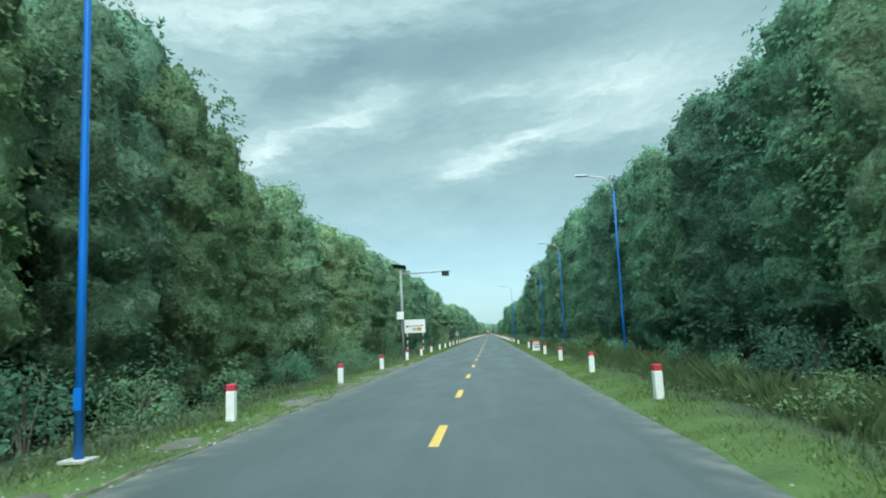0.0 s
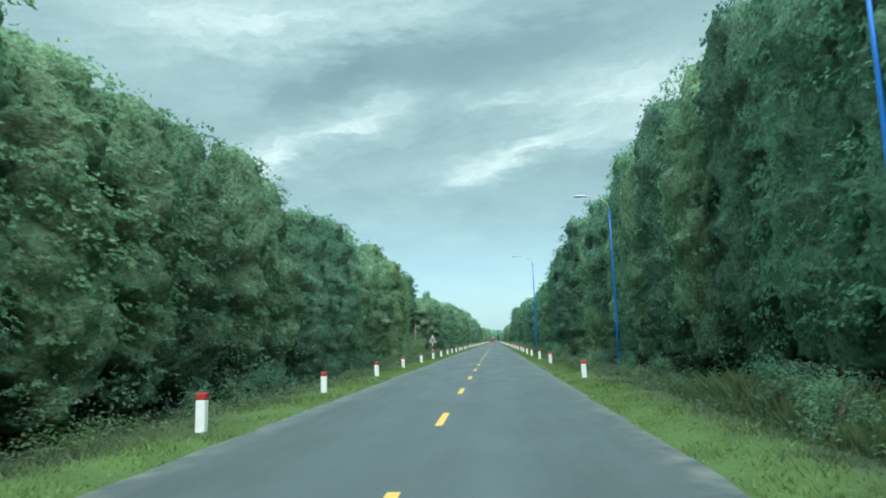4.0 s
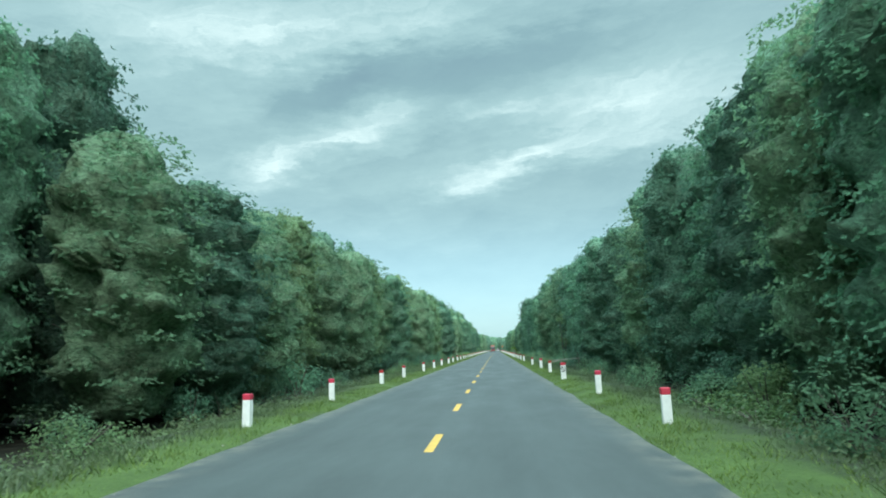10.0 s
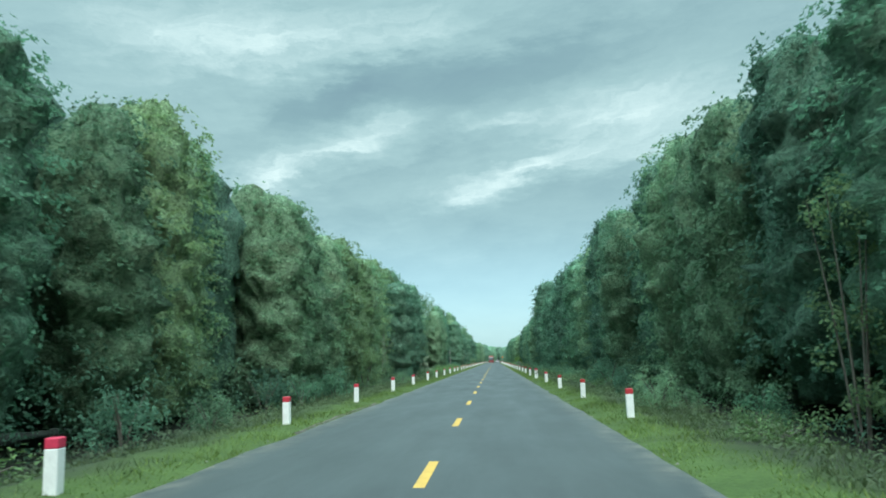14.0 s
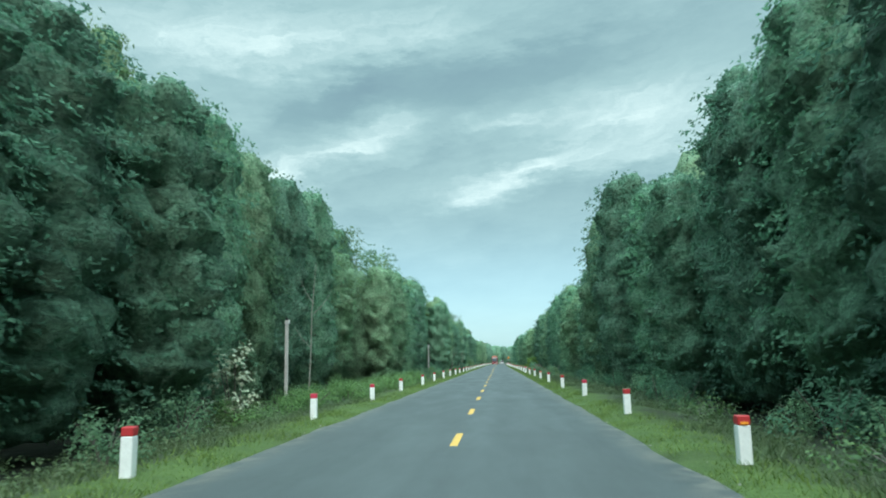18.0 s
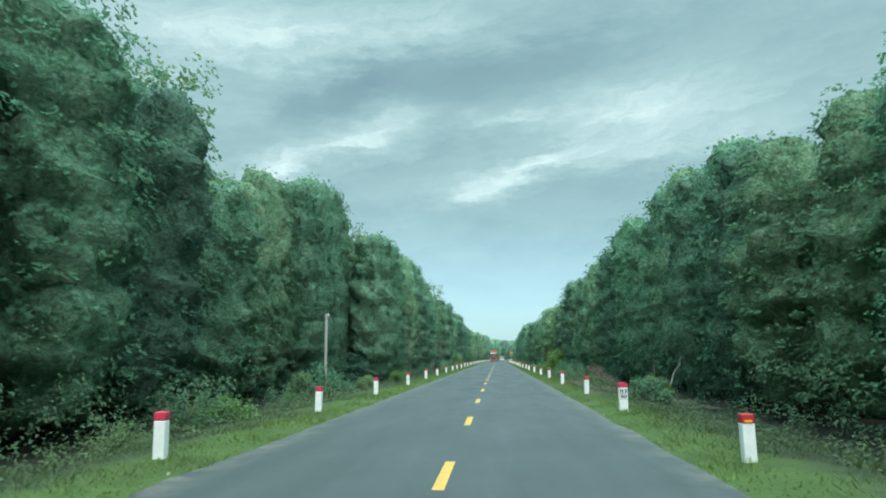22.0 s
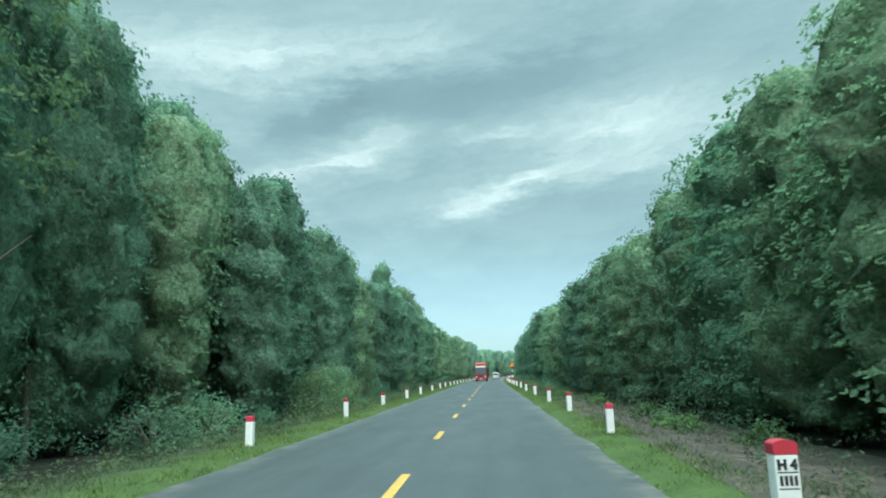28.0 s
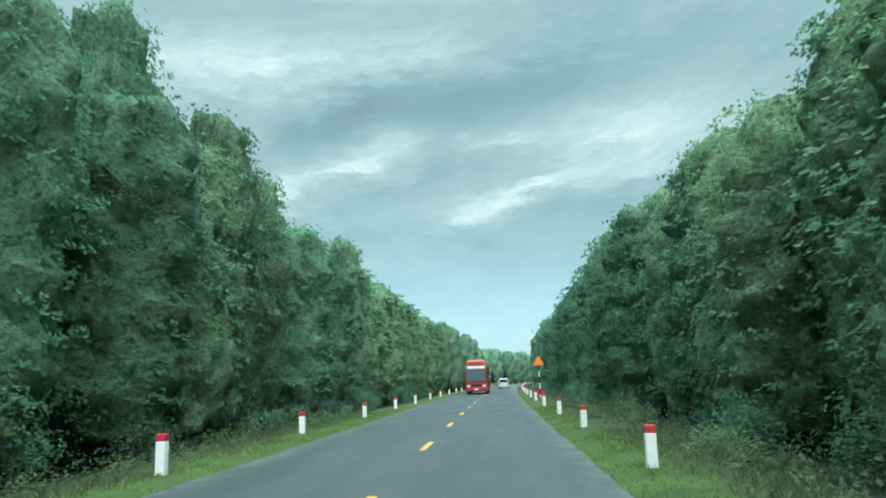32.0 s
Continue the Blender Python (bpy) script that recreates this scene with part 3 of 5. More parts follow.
def envelope(kind, f, R):
    """The crown's reach at the share f of its height."""
    if kind == "cone":
        return R * (1.0 - 0.66 * max(0.0, (f - 0.3) / 0.7) ** 1.3)
    if kind == "open":
        return R * (0.55 + 0.5 * math.sin(min(1.0, f) * math.pi * 0.72)) * (1.0 if f < 0.86 else math.sqrt(max(0.1, 1 - ((f - 0.86) / 0.16) ** 2)))
    return R * (1.02 - 0.25 * abs(f - 0.5)) * (1.0 if f < 0.78 else math.sqrt(max(0.06, 1 - ((f - 0.78) / 0.235) ** 2)))


def crown(rng, H, R, kind, sprays, tips_each, per, low=0.12, leaf=0.15, open_side=0.0, tufts=18):
    """Leafy sprays in layers round a trunk of height H; open_side: the share of them on the lit side, -x."""
    tips, axes = [], []
    layers = int(H / 0.85)
    for i in range(sprays):
        f = low + (0.93 - low) * ((i + rng.random()) / sprays) ** 0.8
        if kind in ("tiered", "open"):
            f = low + (0.95 - low) * (round((f - low) / (0.95 - low) * layers) + rng.normal(0, 0.13)) / layers
        w = envelope(kind, f, R)
        a = rng.random() * 2 * math.pi
        if rng.random() < open_side:
            a = math.pi + 0.45 + rng.uniform(-1.5, 1.5)
        out, side = np.array([math.cos(a), math.sin(a), 0]), np.array([-math.sin(a), math.cos(a), 0])
        start, end = w * rng.uniform(0.35, 0.6), w * rng.uniform(0.78, 1.06) * (1.0 if f < 0.7 else 0.9)
        wide, droop = rng.uniform(0.45, 0.85) * min(1.0, 0.4 + 0.4 * w), rng.uniform(0.12, 0.5)
        u = np.sqrt(rng.random(tips_each))
        v = np.clip(rng.normal(0, 0.5, tips_each), -1.1, 1.1)
        ln = end - start
        z = f * H + 0.35 * u * ln - droop * u * u * ln - 0.14 * v * v + rng.normal(0, 0.06, tips_each)
        tips.append(out * (start + u * ln)[:, None] + side * (v * wide * (0.35 + 0.65 * u))[:, None] + np.stack([0 * z, 0 * z, z], 1))
        axes.append(out * (0.35 + 0.4 * u)[:, None] + side * (0.45 * v)[:, None] + np.array([0, 0, 0.8]))
    # upright leafy twigs that break the outline of the top
    for i in range(tufts):
        f, a = rng.uniform(0.74, 0.93), rng.uniform(0, 6.28)
        r = envelope(kind, f, R) * rng.uniform(0.1, 0.66)
        k = 7
        zz = f * H + np.linspace(0, 1, k) * min(rng.uniform(0.35, 0.8), H * 1.0 - f * H + 0.2)
        sway = rng.normal(0, 0.12, 2)
        tips.append(np.stack([r * math.cos(a) + sway[0] * np.linspace(0, 1, k) + rng.normal(0, 0.07, k), r * math.sin(a) + sway[1] * np.linspace(0, 1, k) + rng.normal(0, 0.09, k), zz], 1))
        axes.append(np.array([0.4 * math.cos(a), 0.4 * math.sin(a), 0.9]) + rng.normal(0, 0.3, (k, 3)))
    c, o, s, t = rosettes(rng, np.concatenate(tips), np.concatenate(axes), leaf, per)
    return c, o, s, t


def foliage_body(rng, kind, H, R, low, rings, sides, reach=0.62):
    """The closed leafy body of a crown: a lumpy surface in shelves, just inside the outermost sprays."""
    seed = rng.uniform(0, 90)
    vs, fs = [], []
    for i in range(rings + 1):
        g = i / rings
        f = 0.6 * low + (0.95 - 0.6 * low) * g
        w = envelope(kind, min(f, 0.95), R) * reach * min(1.0, 0.6 + 2.6 * g) * (1.0 if g < 0.6 else 1 - 0.3 * ((g - 0.6) / 0.4) ** 2)
        sway = [0.9 * g * noise.noise(Vector((f * H * 0.22, seed, 9.0 * q))) for q in (1, 2)]
        for k in range(sides):
            a = 6.28319 * (k + 0.5 * (i % 2)) / sides
            p = Vector((0.9 * w * math.cos(a), 0.9 * w * math.sin(a), f * H * 1.25 + seed))
            n = noise.noise(p) * 0.75 + (0.55 - 2.2 * abs(noise.noise(p * 0.95 + Vector((7, 3, 1))))) * 0.55 + noise.noise(p * 3.1) * 0.34 + rng.normal(0, 0.05)
            tier = (f * H + 0.9 * noise.noise(Vector((math.cos(a), math.sin(a), seed))) * 1.6) % 2.1 / 2.1
            r = max(0.1, w * (1.1 - 0.26 * tier) + n * min(0.85, 0.5 * w))
            vs.append((r * math.cos(a) + sway[0], r * math.sin(a) + sway[1], f * H + 0.3 * n + rng.normal(0, 0.04)))
    for i in range(rings):
        for k in range(sides):
            p, q = i * sides + k, i * sides + (k + 1) % sides
            fs += [(p, q, q + sides), (p, q + sides, p + sides)]
    vs += [(0, 0, 0.6 * low * H), (0, 0, 0.965 * H)]
    n = len(vs)
    for k in range(sides):
        fs += [((k + 1) % sides, k, n - 2), (rings * sides + k, rings * sides + (k + 1) % sides, n - 1)]
    return np.array(vs), np.array(fs)


def skin_tips(rng, verts, faces, count, lift, turned=0.4):
    """Twig tips scattered over a leafy body and standing out of it, fewer on its far side; turned: how far round they go."""
    a, b, c = verts[faces[:, 0]], verts[faces[:, 1]], verts[faces[:, 2]]
    n = np.cross(b - a, c - a)
    area = np.linalg.norm(n, axis=1) + 1e-9
    n /= area[:, None]
    share = area * np.where(n[:, 0] * 0.9 + n[:, 1] * 0.43 < turned, 1.0, 0.12) * np.where(n[:, 2] < -0.7, 0.3, 1.0)
    i = rng.choice(len(faces), count, p=share / share.sum())
    u, v = rng.random(count), rng.random(count)
    u, v = np.where(u + v > 1, 1 - u, u)[:, None], np.where(u + v > 1, 1 - v, v)[:, None]
    ax = n[i] + np.array([0, 0, 0.35]) + rng.normal(0, 0.3, (count, 3))
    ax /= np.linalg.norm(ax, axis=1)[:, None]
    return a[i] + (b - a)[i] * u + (c - a)[i] * v + ax * np.minimum(rng.exponential(lift, count), 3 * lift)[:, None], ax


def trunk_mesh(rng, H, r0=0.13):
    bend = rng.normal(0, 0.25, 2)
    path, radii = [], []
    for k in range(6):
        f = k / 5
        path.append((bend[0] * f * f + rng.normal(0, 0.04), bend[1] * f * f + rng.normal(0, 0.04), -0.3 + f * H * 0.86))
        radii.append(r0 * (1 - 0.82 * f))
    bm = tube(path, radii, 7)
    for k in range(7):
        f = 0.22 + 0.1 * k + rng.uniform(-0.03, 0.03)
        a, ln = rng.uniform(0, 6.28), rng.uniform(1.0, 1.9) * (1.15 - 0.6 * f)
        b = np.array([bend[0] * f * f, bend[1] * f * f, f * H * 0.86])
        e = b + np.array([math.cos(a) * ln, math.sin(a) * ln, ln * 0.7])
        tube([tuple(b), tuple((b + e) / 2 + np.array([0, 0, -0.08])), tuple(e)], [r0 * 0.4 * (1.1 - f), r0 * 0.28 * (1.1 - f), 0.012], 5, bm)
    return bm


H_LEFT_Y = [-20, 24, 32, 47, 62, 91, 111, 116, 129, 152, 171, 175, 181, 185, 202, 217, 220, 223, 238, 248, 290, 303, 328, 336, 340, 344, 350, 358, 375, 387, 395, 405, 415, 430, 452, 459, 464, 468, 474, 480, 485, 498, 513, 530, 562, 574, 960]
H_LEFT = [13, 13.2, 11, 10.7, 10.7, 11.4, 11.2, 10.5, 11, 11.8, 10.7, 10, 9.0, 9.4, 10.6, 11.3, 10.2, 11.2, 10.6, 11.9, 11.3, 12.0, 12.7, 13.3, 10.6, 10.3, 11.5, 12.5, 12, 9.8, 11.4, 13, 14.5, 13.6, 11.5, 11, 11.7, 13, 15, 16, 13, 13.4, 12.9, 12, 13.6, 12.6, 11.5]
H_RIGHT_Y = [-20, 27, 38, 65, 72, 94, 120, 138, 168, 178, 187, 196, 205, 215, 221, 229, 236, 249, 255, 303, 313, 317, 327, 343, 347, 350, 355, 360, 372, 381, 391, 404, 418, 435, 462, 467, 473, 485, 500, 520, 545, 575, 960]
H_RIGHT = [12, 11.9, 12.2, 14, 13.5, 15.5, 15, 15.2, 12.6, 11.2, 12.3, 11.6, 11.2, 12.0, 10.4, 10.9, 12.5, 13, 14, 13.4, 13.5, 12, 12.6, 13.8, 13.2, 11.8, 10.2, 10.3, 8.8, 10, 11, 11.2, 11.3, 10.8, 10.8, 9.6, 10.7, 10.6, 10, 10.8, 10.3, 12, 11.5]


def set_back(side, y):
    """How far the forest edge stands back from its usual line."""
    if side > 0:
        return 1.6 if y < 150 or 383 < y < 466 else 0.0
    return 3.2 if 308 < y < 346 else 2.8 if 145 < y < 172 or 381 < y < 412 or 468 < y < 494 else 0.0


def ridge(side, y):
    return float(np.interp(y, H_LEFT_Y if side < 0 else H_RIGHT_Y, H_LEFT if side < 0 else H_RIGHT))


TREE_H = 12.0


TREE_KINDS = [
    ("broad", LEAF_A, 2.7, 64, 0.08), ("tiered", LEAF_B, 2.9, 64, 0.08), ("tiered", LEAF_A, 2.6, 64, 0.10), ("broad", LEAF_B, 2.7, 64, 0.10), ("tiered", LEAF_D, 2.6, 64, 0.06),
    ("broad", LEAF_D, 2.6, 64, 0.08), ("cone", LEAF_B, 2.3, 150, 0.12), ("cone", LEAF_A, 2.0, 140, 0.2), ("open", LEAF_A, 2.9, 104, 0.34), ("open", LEAF_D, 2.6, 96, 0.42), ("broad", LEAF_A, 2.8, 60, 0.05), ("broad", LEAF_B, 2.8, 60, 0.05)]
TREE_LABELS = {"broad": "tall broadleaf roadside tree with dense green crown", "tiered": "dense roadside tree with layered green foliage", "cone": "slender pointed evergreen tree in the forest edge",
               "open": "tall tree with an open airy crown and bare lower stem"}


def tree_models():
    models = []
    for n, (kind, mat, R, sprays, low) in enumerate(TREE_KINDS):
        rng = np.random.default_rng(40 + n)
        ob = empty("tree", 0, -400)
        far = n > 9
        c, o, s, t = crown(rng, TREE_H, R, kind, sprays, 5 if far else 13, 5, low, 0.24 if far else 0.122, 0.78 if kind != "open" else 0.3, 16 if kind == "cone" else 26)
        body = None
        # slender trees are leafy to the ground but thin out upwards
        dense = TREE_H * (0.66 if kind == "cone" else 1.0)
        if kind != "open":
            body = (*foliage_body(rng, kind, dense, R, low, 14 if far else 26, 18 if far else 34), BODY[mat])
            more = rosettes(rng, *skin_tips(rng, body[0], body[1], 260 if far else 1000, 0.15), 0.24 if far else 0.13, 5)
            c, o, s, t = (np.concatenate(q) for q in zip((c, o, s, t), more))
        leaves = new("crown", leaf_mesh("crown", c, o, s, mat, rng, 0.62, False, body, t))
        leaves.parent = ob
        part("trunk", trunk_mesh(rng, TREE_H), BARK, ob)
        tagged(ob, TREE_LABELS[kind], "tree", "trees lining the road")
        models.append(ob)
    return models


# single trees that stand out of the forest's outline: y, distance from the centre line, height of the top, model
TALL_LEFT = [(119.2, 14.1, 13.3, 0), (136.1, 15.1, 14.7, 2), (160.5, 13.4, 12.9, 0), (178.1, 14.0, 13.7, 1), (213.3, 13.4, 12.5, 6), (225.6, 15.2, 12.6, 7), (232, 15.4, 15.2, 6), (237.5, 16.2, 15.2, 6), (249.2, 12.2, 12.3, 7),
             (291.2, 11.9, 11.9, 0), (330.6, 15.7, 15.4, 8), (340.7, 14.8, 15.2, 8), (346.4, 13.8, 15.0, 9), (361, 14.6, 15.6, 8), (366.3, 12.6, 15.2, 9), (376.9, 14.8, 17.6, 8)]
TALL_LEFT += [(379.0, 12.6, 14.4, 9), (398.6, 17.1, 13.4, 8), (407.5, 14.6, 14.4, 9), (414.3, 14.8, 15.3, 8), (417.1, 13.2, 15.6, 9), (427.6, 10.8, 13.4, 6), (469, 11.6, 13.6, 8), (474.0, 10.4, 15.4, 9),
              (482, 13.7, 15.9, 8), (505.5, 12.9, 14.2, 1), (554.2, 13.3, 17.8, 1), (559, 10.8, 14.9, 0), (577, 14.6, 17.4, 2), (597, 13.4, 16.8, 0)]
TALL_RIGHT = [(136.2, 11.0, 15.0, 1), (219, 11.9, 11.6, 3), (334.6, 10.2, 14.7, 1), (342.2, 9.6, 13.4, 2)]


def plant_trees():
    models = tree_models()
    rng = random.Random(11)
    used = set()

    def plant(side, y, off, k, H):
        wide = rng.uniform(0.92, 1.15)
        m = Matrix.Translation((cx(y) + side * off, y, -0.62)) @ Matrix.Diagonal((side, 1, 1, 1)) @ Matrix.Rotation(rng.uniform(-0.6, 0.6), 4, "Z")
        ob = models[k]
        if k in used:
            ob = copy_thing(ob, m)
        used.add(k)
        ob.matrix_basis = m @ Matrix.Diagonal((wide, wide * rng.uniform(1.0, 1.3), (H + 0.5) / TREE_H, 1))

    def height(side, y, off):
        return 1.6 + (ridge(side, y) * rng.uniform(0.91, 1.0) - 1.6) * (off + (1.3 if side < 0 else -1.3)) / (11.9 if side < 0 else 9.3) * (1.0 if side < 0 else 0.955 if y < 340 else 1.04)

    for side in (-1, 1):
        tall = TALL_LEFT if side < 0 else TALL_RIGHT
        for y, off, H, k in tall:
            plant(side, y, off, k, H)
        y = -6.0
        while y < 650:
            k = rng.choice([4, 5, 0, 5, 4, 2] if side < 0 and (y < 66 or 108 < y < 178) else [1, 3, 1, 0, 3, 2] if side < 0 and y > 445 else [0, 0, 1, 2, 3, 4, 5, 0, 2, 1] if side < 0 else ([1, 1, 3, 3, 2, 0, 1, 3] if y < 440 else [0, 2, 1, 0, 4, 2]))
            if y > 578:
                k = 10 if side < 0 else 11
            off = 10.6 + set_back(side, y) + rng.uniform(-0.7, 0.9)
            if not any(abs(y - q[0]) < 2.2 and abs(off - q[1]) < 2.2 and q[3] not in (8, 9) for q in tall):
                plant(side, y, off, k, height(side, y, off))
            y += rng.uniform(4.2, 5.6)
    # a second row where the forest edge steps back
    for y in (151, 156, 166, 170, 174, 182, 312, 353, 388, 398, 410, 419, 474, 492, 497, 501):
        off = 14.6 + rng.uniform(-0.4, 0.8)
        plant(-1, y, off, rng.choice([0, 1, 3, 5]), height(-1, y, off))


def forest_belts():
    """The trees behind the front row, and the far woods, in belts 20 m long."""
    belts = []
    for n in range(4):
        rng = np.random.default_rng(90 + n)
        cs, os, ss, ws, mv, mf = [], [], [], [], [], []
        for t in range(11):
            h = 12.0 * rng.uniform(0.86, 1.06)
            c, o, s, w = crown(rng, h, 2.7, "broad" if rng.random() < 0.6 else "tiered", 10, 3, 4, 0.06, 0.24, 0.0, 6)
            off = np.array([rng.uniform(-3.2, 3.2), -10 + 20 * (t + rng.random()) / 11, 0])
            v, f = foliage_body(rng, "broad", h, 2.7, 0.06, 12, 14, 0.72)
            more = rosettes(rng, *skin_tips(rng, v, f, 200, 0.2, 2.0), 0.2, 4)
            c, o, s, w = (np.concatenate(q) for q in zip((c, o, s, w), more))
            cs.append(c + off), os.append(o), ss.append(s), ws.append(w)
            v = v + off
            mf.append(f + sum(len(q) for q in mv)), mv.append(v)
        belts.append(leaf_mesh("forest_belt", np.concatenate(cs), np.concatenate(os), np.concatenate(ss), (LEAF_B, LEAF_A)[n % 2], rng, 0.55, False, (np.concatenate(mv), np.concatenate(mf), BODY[(LEAF_B, LEAF_A)[n % 2]]), np.concatenate(ws)))
    rng = random.Random(3)
    spots = []
    for side in (-1, 1):
        for k in range(-2, 34):
            spots.append((side * (14.7 + 0.85 * max(set_back(side, 20 * k + q) for q in (-11, -5, 0, 5, 11))), 20 * k, side))
        for k in range(33, 48):
            spots.append((side * 11.5, 20 * k + 5, side))
    for k in range(-5, 6):
        spots.append((22 * k, 985, 1)), spots.append((22 * k + 11, 985.4, 1))
    for d, y, side in spots:
        ob = new("forest_belt", rng.choice(belts))
        turn = 0 if rng.random() < 0.5 else 180
        if abs(y - 985) < 1:
            turn += 90
        H = ridge(side, y)
        ob.matrix_basis = Matrix.Translation((cx(y) + d, y, -0.7)) @ Matrix.Rotation(heading(y) + radians(turn), 4, "Z") @ Matrix.Diagonal((1, 1.25, 1.10 * H / 12.2, 1))
        tagged(ob, "dense forest behind the front row of trees", "forest", kind="stuff")


CANOPY = material("canopy_foliage", (0.05, 0.095, 0.045), 0.7, 0.5, 0.5, 2.5, 1.0, spec=0.2, bump_dist=0.4)


def forest_canopy():
    """Unseen closed canopy added behind the belts to block light, grounded at its edge."""
    for side in (-1, 1):
        ds = [22.0, 22.6, 24.0] + [27.0 + 3.4 * k for k in range(30)]
        ys = [-60 + 3.4 * k for k in range(320)]
        verts, faces = [], []
        for y in ys:
            H = ridge(side, min(max(y, -20), 960))
            for i, d in enumerate(ds):
                n = noise.noise(Vector((d * 0.31, y * 0.31, 5.0 + side))) + 0.5 * noise.noise(Vector((d * 0.9, y * 0.9, 2.0)))
                z = -0.7 if i == 0 else H * (0.25 if i == 1 else 0.45 if i == 2 else 0.8) + n * (0.5 if i < 3 else 1.7)
                verts.append((cx(min(max(y, 0), 960)) + side * (d + set_back(side, y) + n * 0.9), y + 0.8 * n, z))
        w = len(ds)
        for j in range(len(ys) - 1):
            for i in range(w - 1):
                faces.append((j * w + i, j * w + i + 1, (j + 1) * w + i + 1, (j + 1) * w + i))
        tagged(raw("forest_canopy", verts, faces, CANOPY), "unseen forest canopy added behind the roadside trees to block light", "forest", kind="stuff")


plant_trees()
forest_belts()
forest_canopy()


def shrub_model(n, mat, H, R, count, leaf, label):
    rng = np.random.default_rng(200 + n)
    cs, os, ss = [], [], []
    for i in range(14):
        a, f = rng.uniform(0, 6.28), rng.random()
        r = R * (0.25 + 0.6 * rng.random())
        c0 = np.array([r * math.cos(a), r * math.sin(a), H * (0.18 + 0.7 * f * (1 - 0.35 * r / R))])
        k = count // 14
        d = rng.normal(0, 1, (k, 3))
        d /= np.linalg.norm(d, axis=1)[:, None]
        cs.append(c0 + d * rng.random(k)[:, None] ** 0.4 * R * 0.42), os.append(d + np.array([0, 0, 0.3])), ss.append(leaf * (0.6 + 0.8 * rng.random(k)))
    c = np.concatenate(cs)
    c[:, 2] = np.maximum(c[:, 2], 0.05)
    ob = empty("shrub", 0, -400)
    fol = new("foliage", leaf_mesh("foliage", c, np.concatenate(os), np.concatenate(ss), mat, rng, 0.5))
    fol.parent = ob
    bm = bmesh.new()
    for i in range(5):
        a = rng.uniform(0, 6.28)
        tube([(0, 0, -0.15), (0.2 * R * math.cos(a), 0.2 * R * math.sin(a), H * 0.35), (0.6 * R * math.cos(a), 0.6 * R * math.sin(a), H * 0.75)], [0.025, 0.018, 0.006], 5, bm)
    part("branching_stem", bm, BARK, ob)
    return tagged(ob, label, "shrub", "shrubs on the verge")


def plant_shrubs():
    models = [shrub_model(0, LEAF_A, 1.5, 1.0, 1000, 0.115, "leafy green shrub at the forest edge"), shrub_model(1, LEAF_D, 0.95, 0.9, 900, 0.10, "low bright green bush in the verge grass"),
              shrub_model(2, LEAF_B, 2.1, 1.1, 1100, 0.125, "dark green shrub under the trees"), shrub_model(3, LEAF_C, 0.6, 1.1, 900, 0.085, "spreading light green weeds on the verge")]
    rng = random.Random(21)
    used = set()
    for side in (-1, 1):
        y = 2.0
        while y < 640:
            far = rng.random()
            if (side < 0 and (396 < y < 432 or 306 < y < 348)) or (side > 0 and (117 < y < 137 or 359 < y < 414 or 440 < y < 467 or 466 < y < 518)):
                y += 5
                continue
            k = rng.choice([0, 2, 2]) if far > 0.45 else rng.choice([1, 3, 3, 0])
            d = side * (rng.uniform(7.4, 9.0) if far > 0.45 else rng.uniform(6.0, 7.6))
            m = Matrix.Translation((cx(y) + d, y, gz(d) - 0.03)) @ Matrix.Rotation(rng.uniform(0, 6.28), 4, "Z")
            ob = models[k]
            if k in used:
                ob = copy_thing(ob, m)
            used.add(k)
            s = rng.uniform(0.6, 1.1)
            ob.matrix_basis = m @ Matrix.Diagonal((s * rng.uniform(0.9, 1.3), s * rng.uniform(0.9, 1.3), s, 1))
            y += rng.uniform(3.2, 6.2) if side < 0 else rng.uniform(2.4, 4.8)


plant_shrubs()


def plant_undergrowth():
    """Young growth between the front trunks, in strips 20 m long."""
    meshes = []
    for n in range(4):
        rng = np.random.default_rng(260 + n)
        cs, os, ss = [], [], []
        for i in range(115):
            f = rng.random() ** 1.5
            c0 = np.array([rng.uniform(-1.6, 1.5), rng.uniform(-10, 10), 0.25 + 2.4 * f])
            d = rng.normal(0, 1, (34, 3))
            d /= np.linalg.norm(d, axis=1)[:, None]
            cs.append(c0 + d * np.array([1, 1, 0.55]) * rng.random(34)[:, None] ** 0.4 * 0.62), os.append(d + np.array([-0.4, -0.3, 0.6])), ss.append(0.13 * (0.6 + 0.8 * rng.random(34)))
        c = np.concatenate(cs)
        c[:, 2] = np.maximum(c[:, 2], 0.03)
        meshes.append(leaf_mesh("undergrowth", c, np.concatenate(os), np.concatenate(ss), (LEAF_A, LEAF_B)[n % 2], rng, 0.55))
    rng = random.Random(77)
    for side in (-1, 1):
        for j in range(32):
            y = 10.0 + 20 * j
            d = side * (10.4 + max(set_back(side, y + q) for q in (-8, 0, 8)))
            if side < 0 and 395 < y < 432:
                d = -10.4
            ob = new("undergrowth", rng.choice(meshes))
            ob.matrix_basis = Matrix.Translation((cx(y) + d, y, -0.62)) @ Matrix.Rotation(heading(y), 4, "Z") @ Matrix.Diagonal((side, rng.choice([1, 1, -1]), rng.uniform(0.85, 1.15), 1))
            tagged(ob, "leafy undergrowth between the front trees", "undergrowth", kind="stuff")


plant_undergrowth()


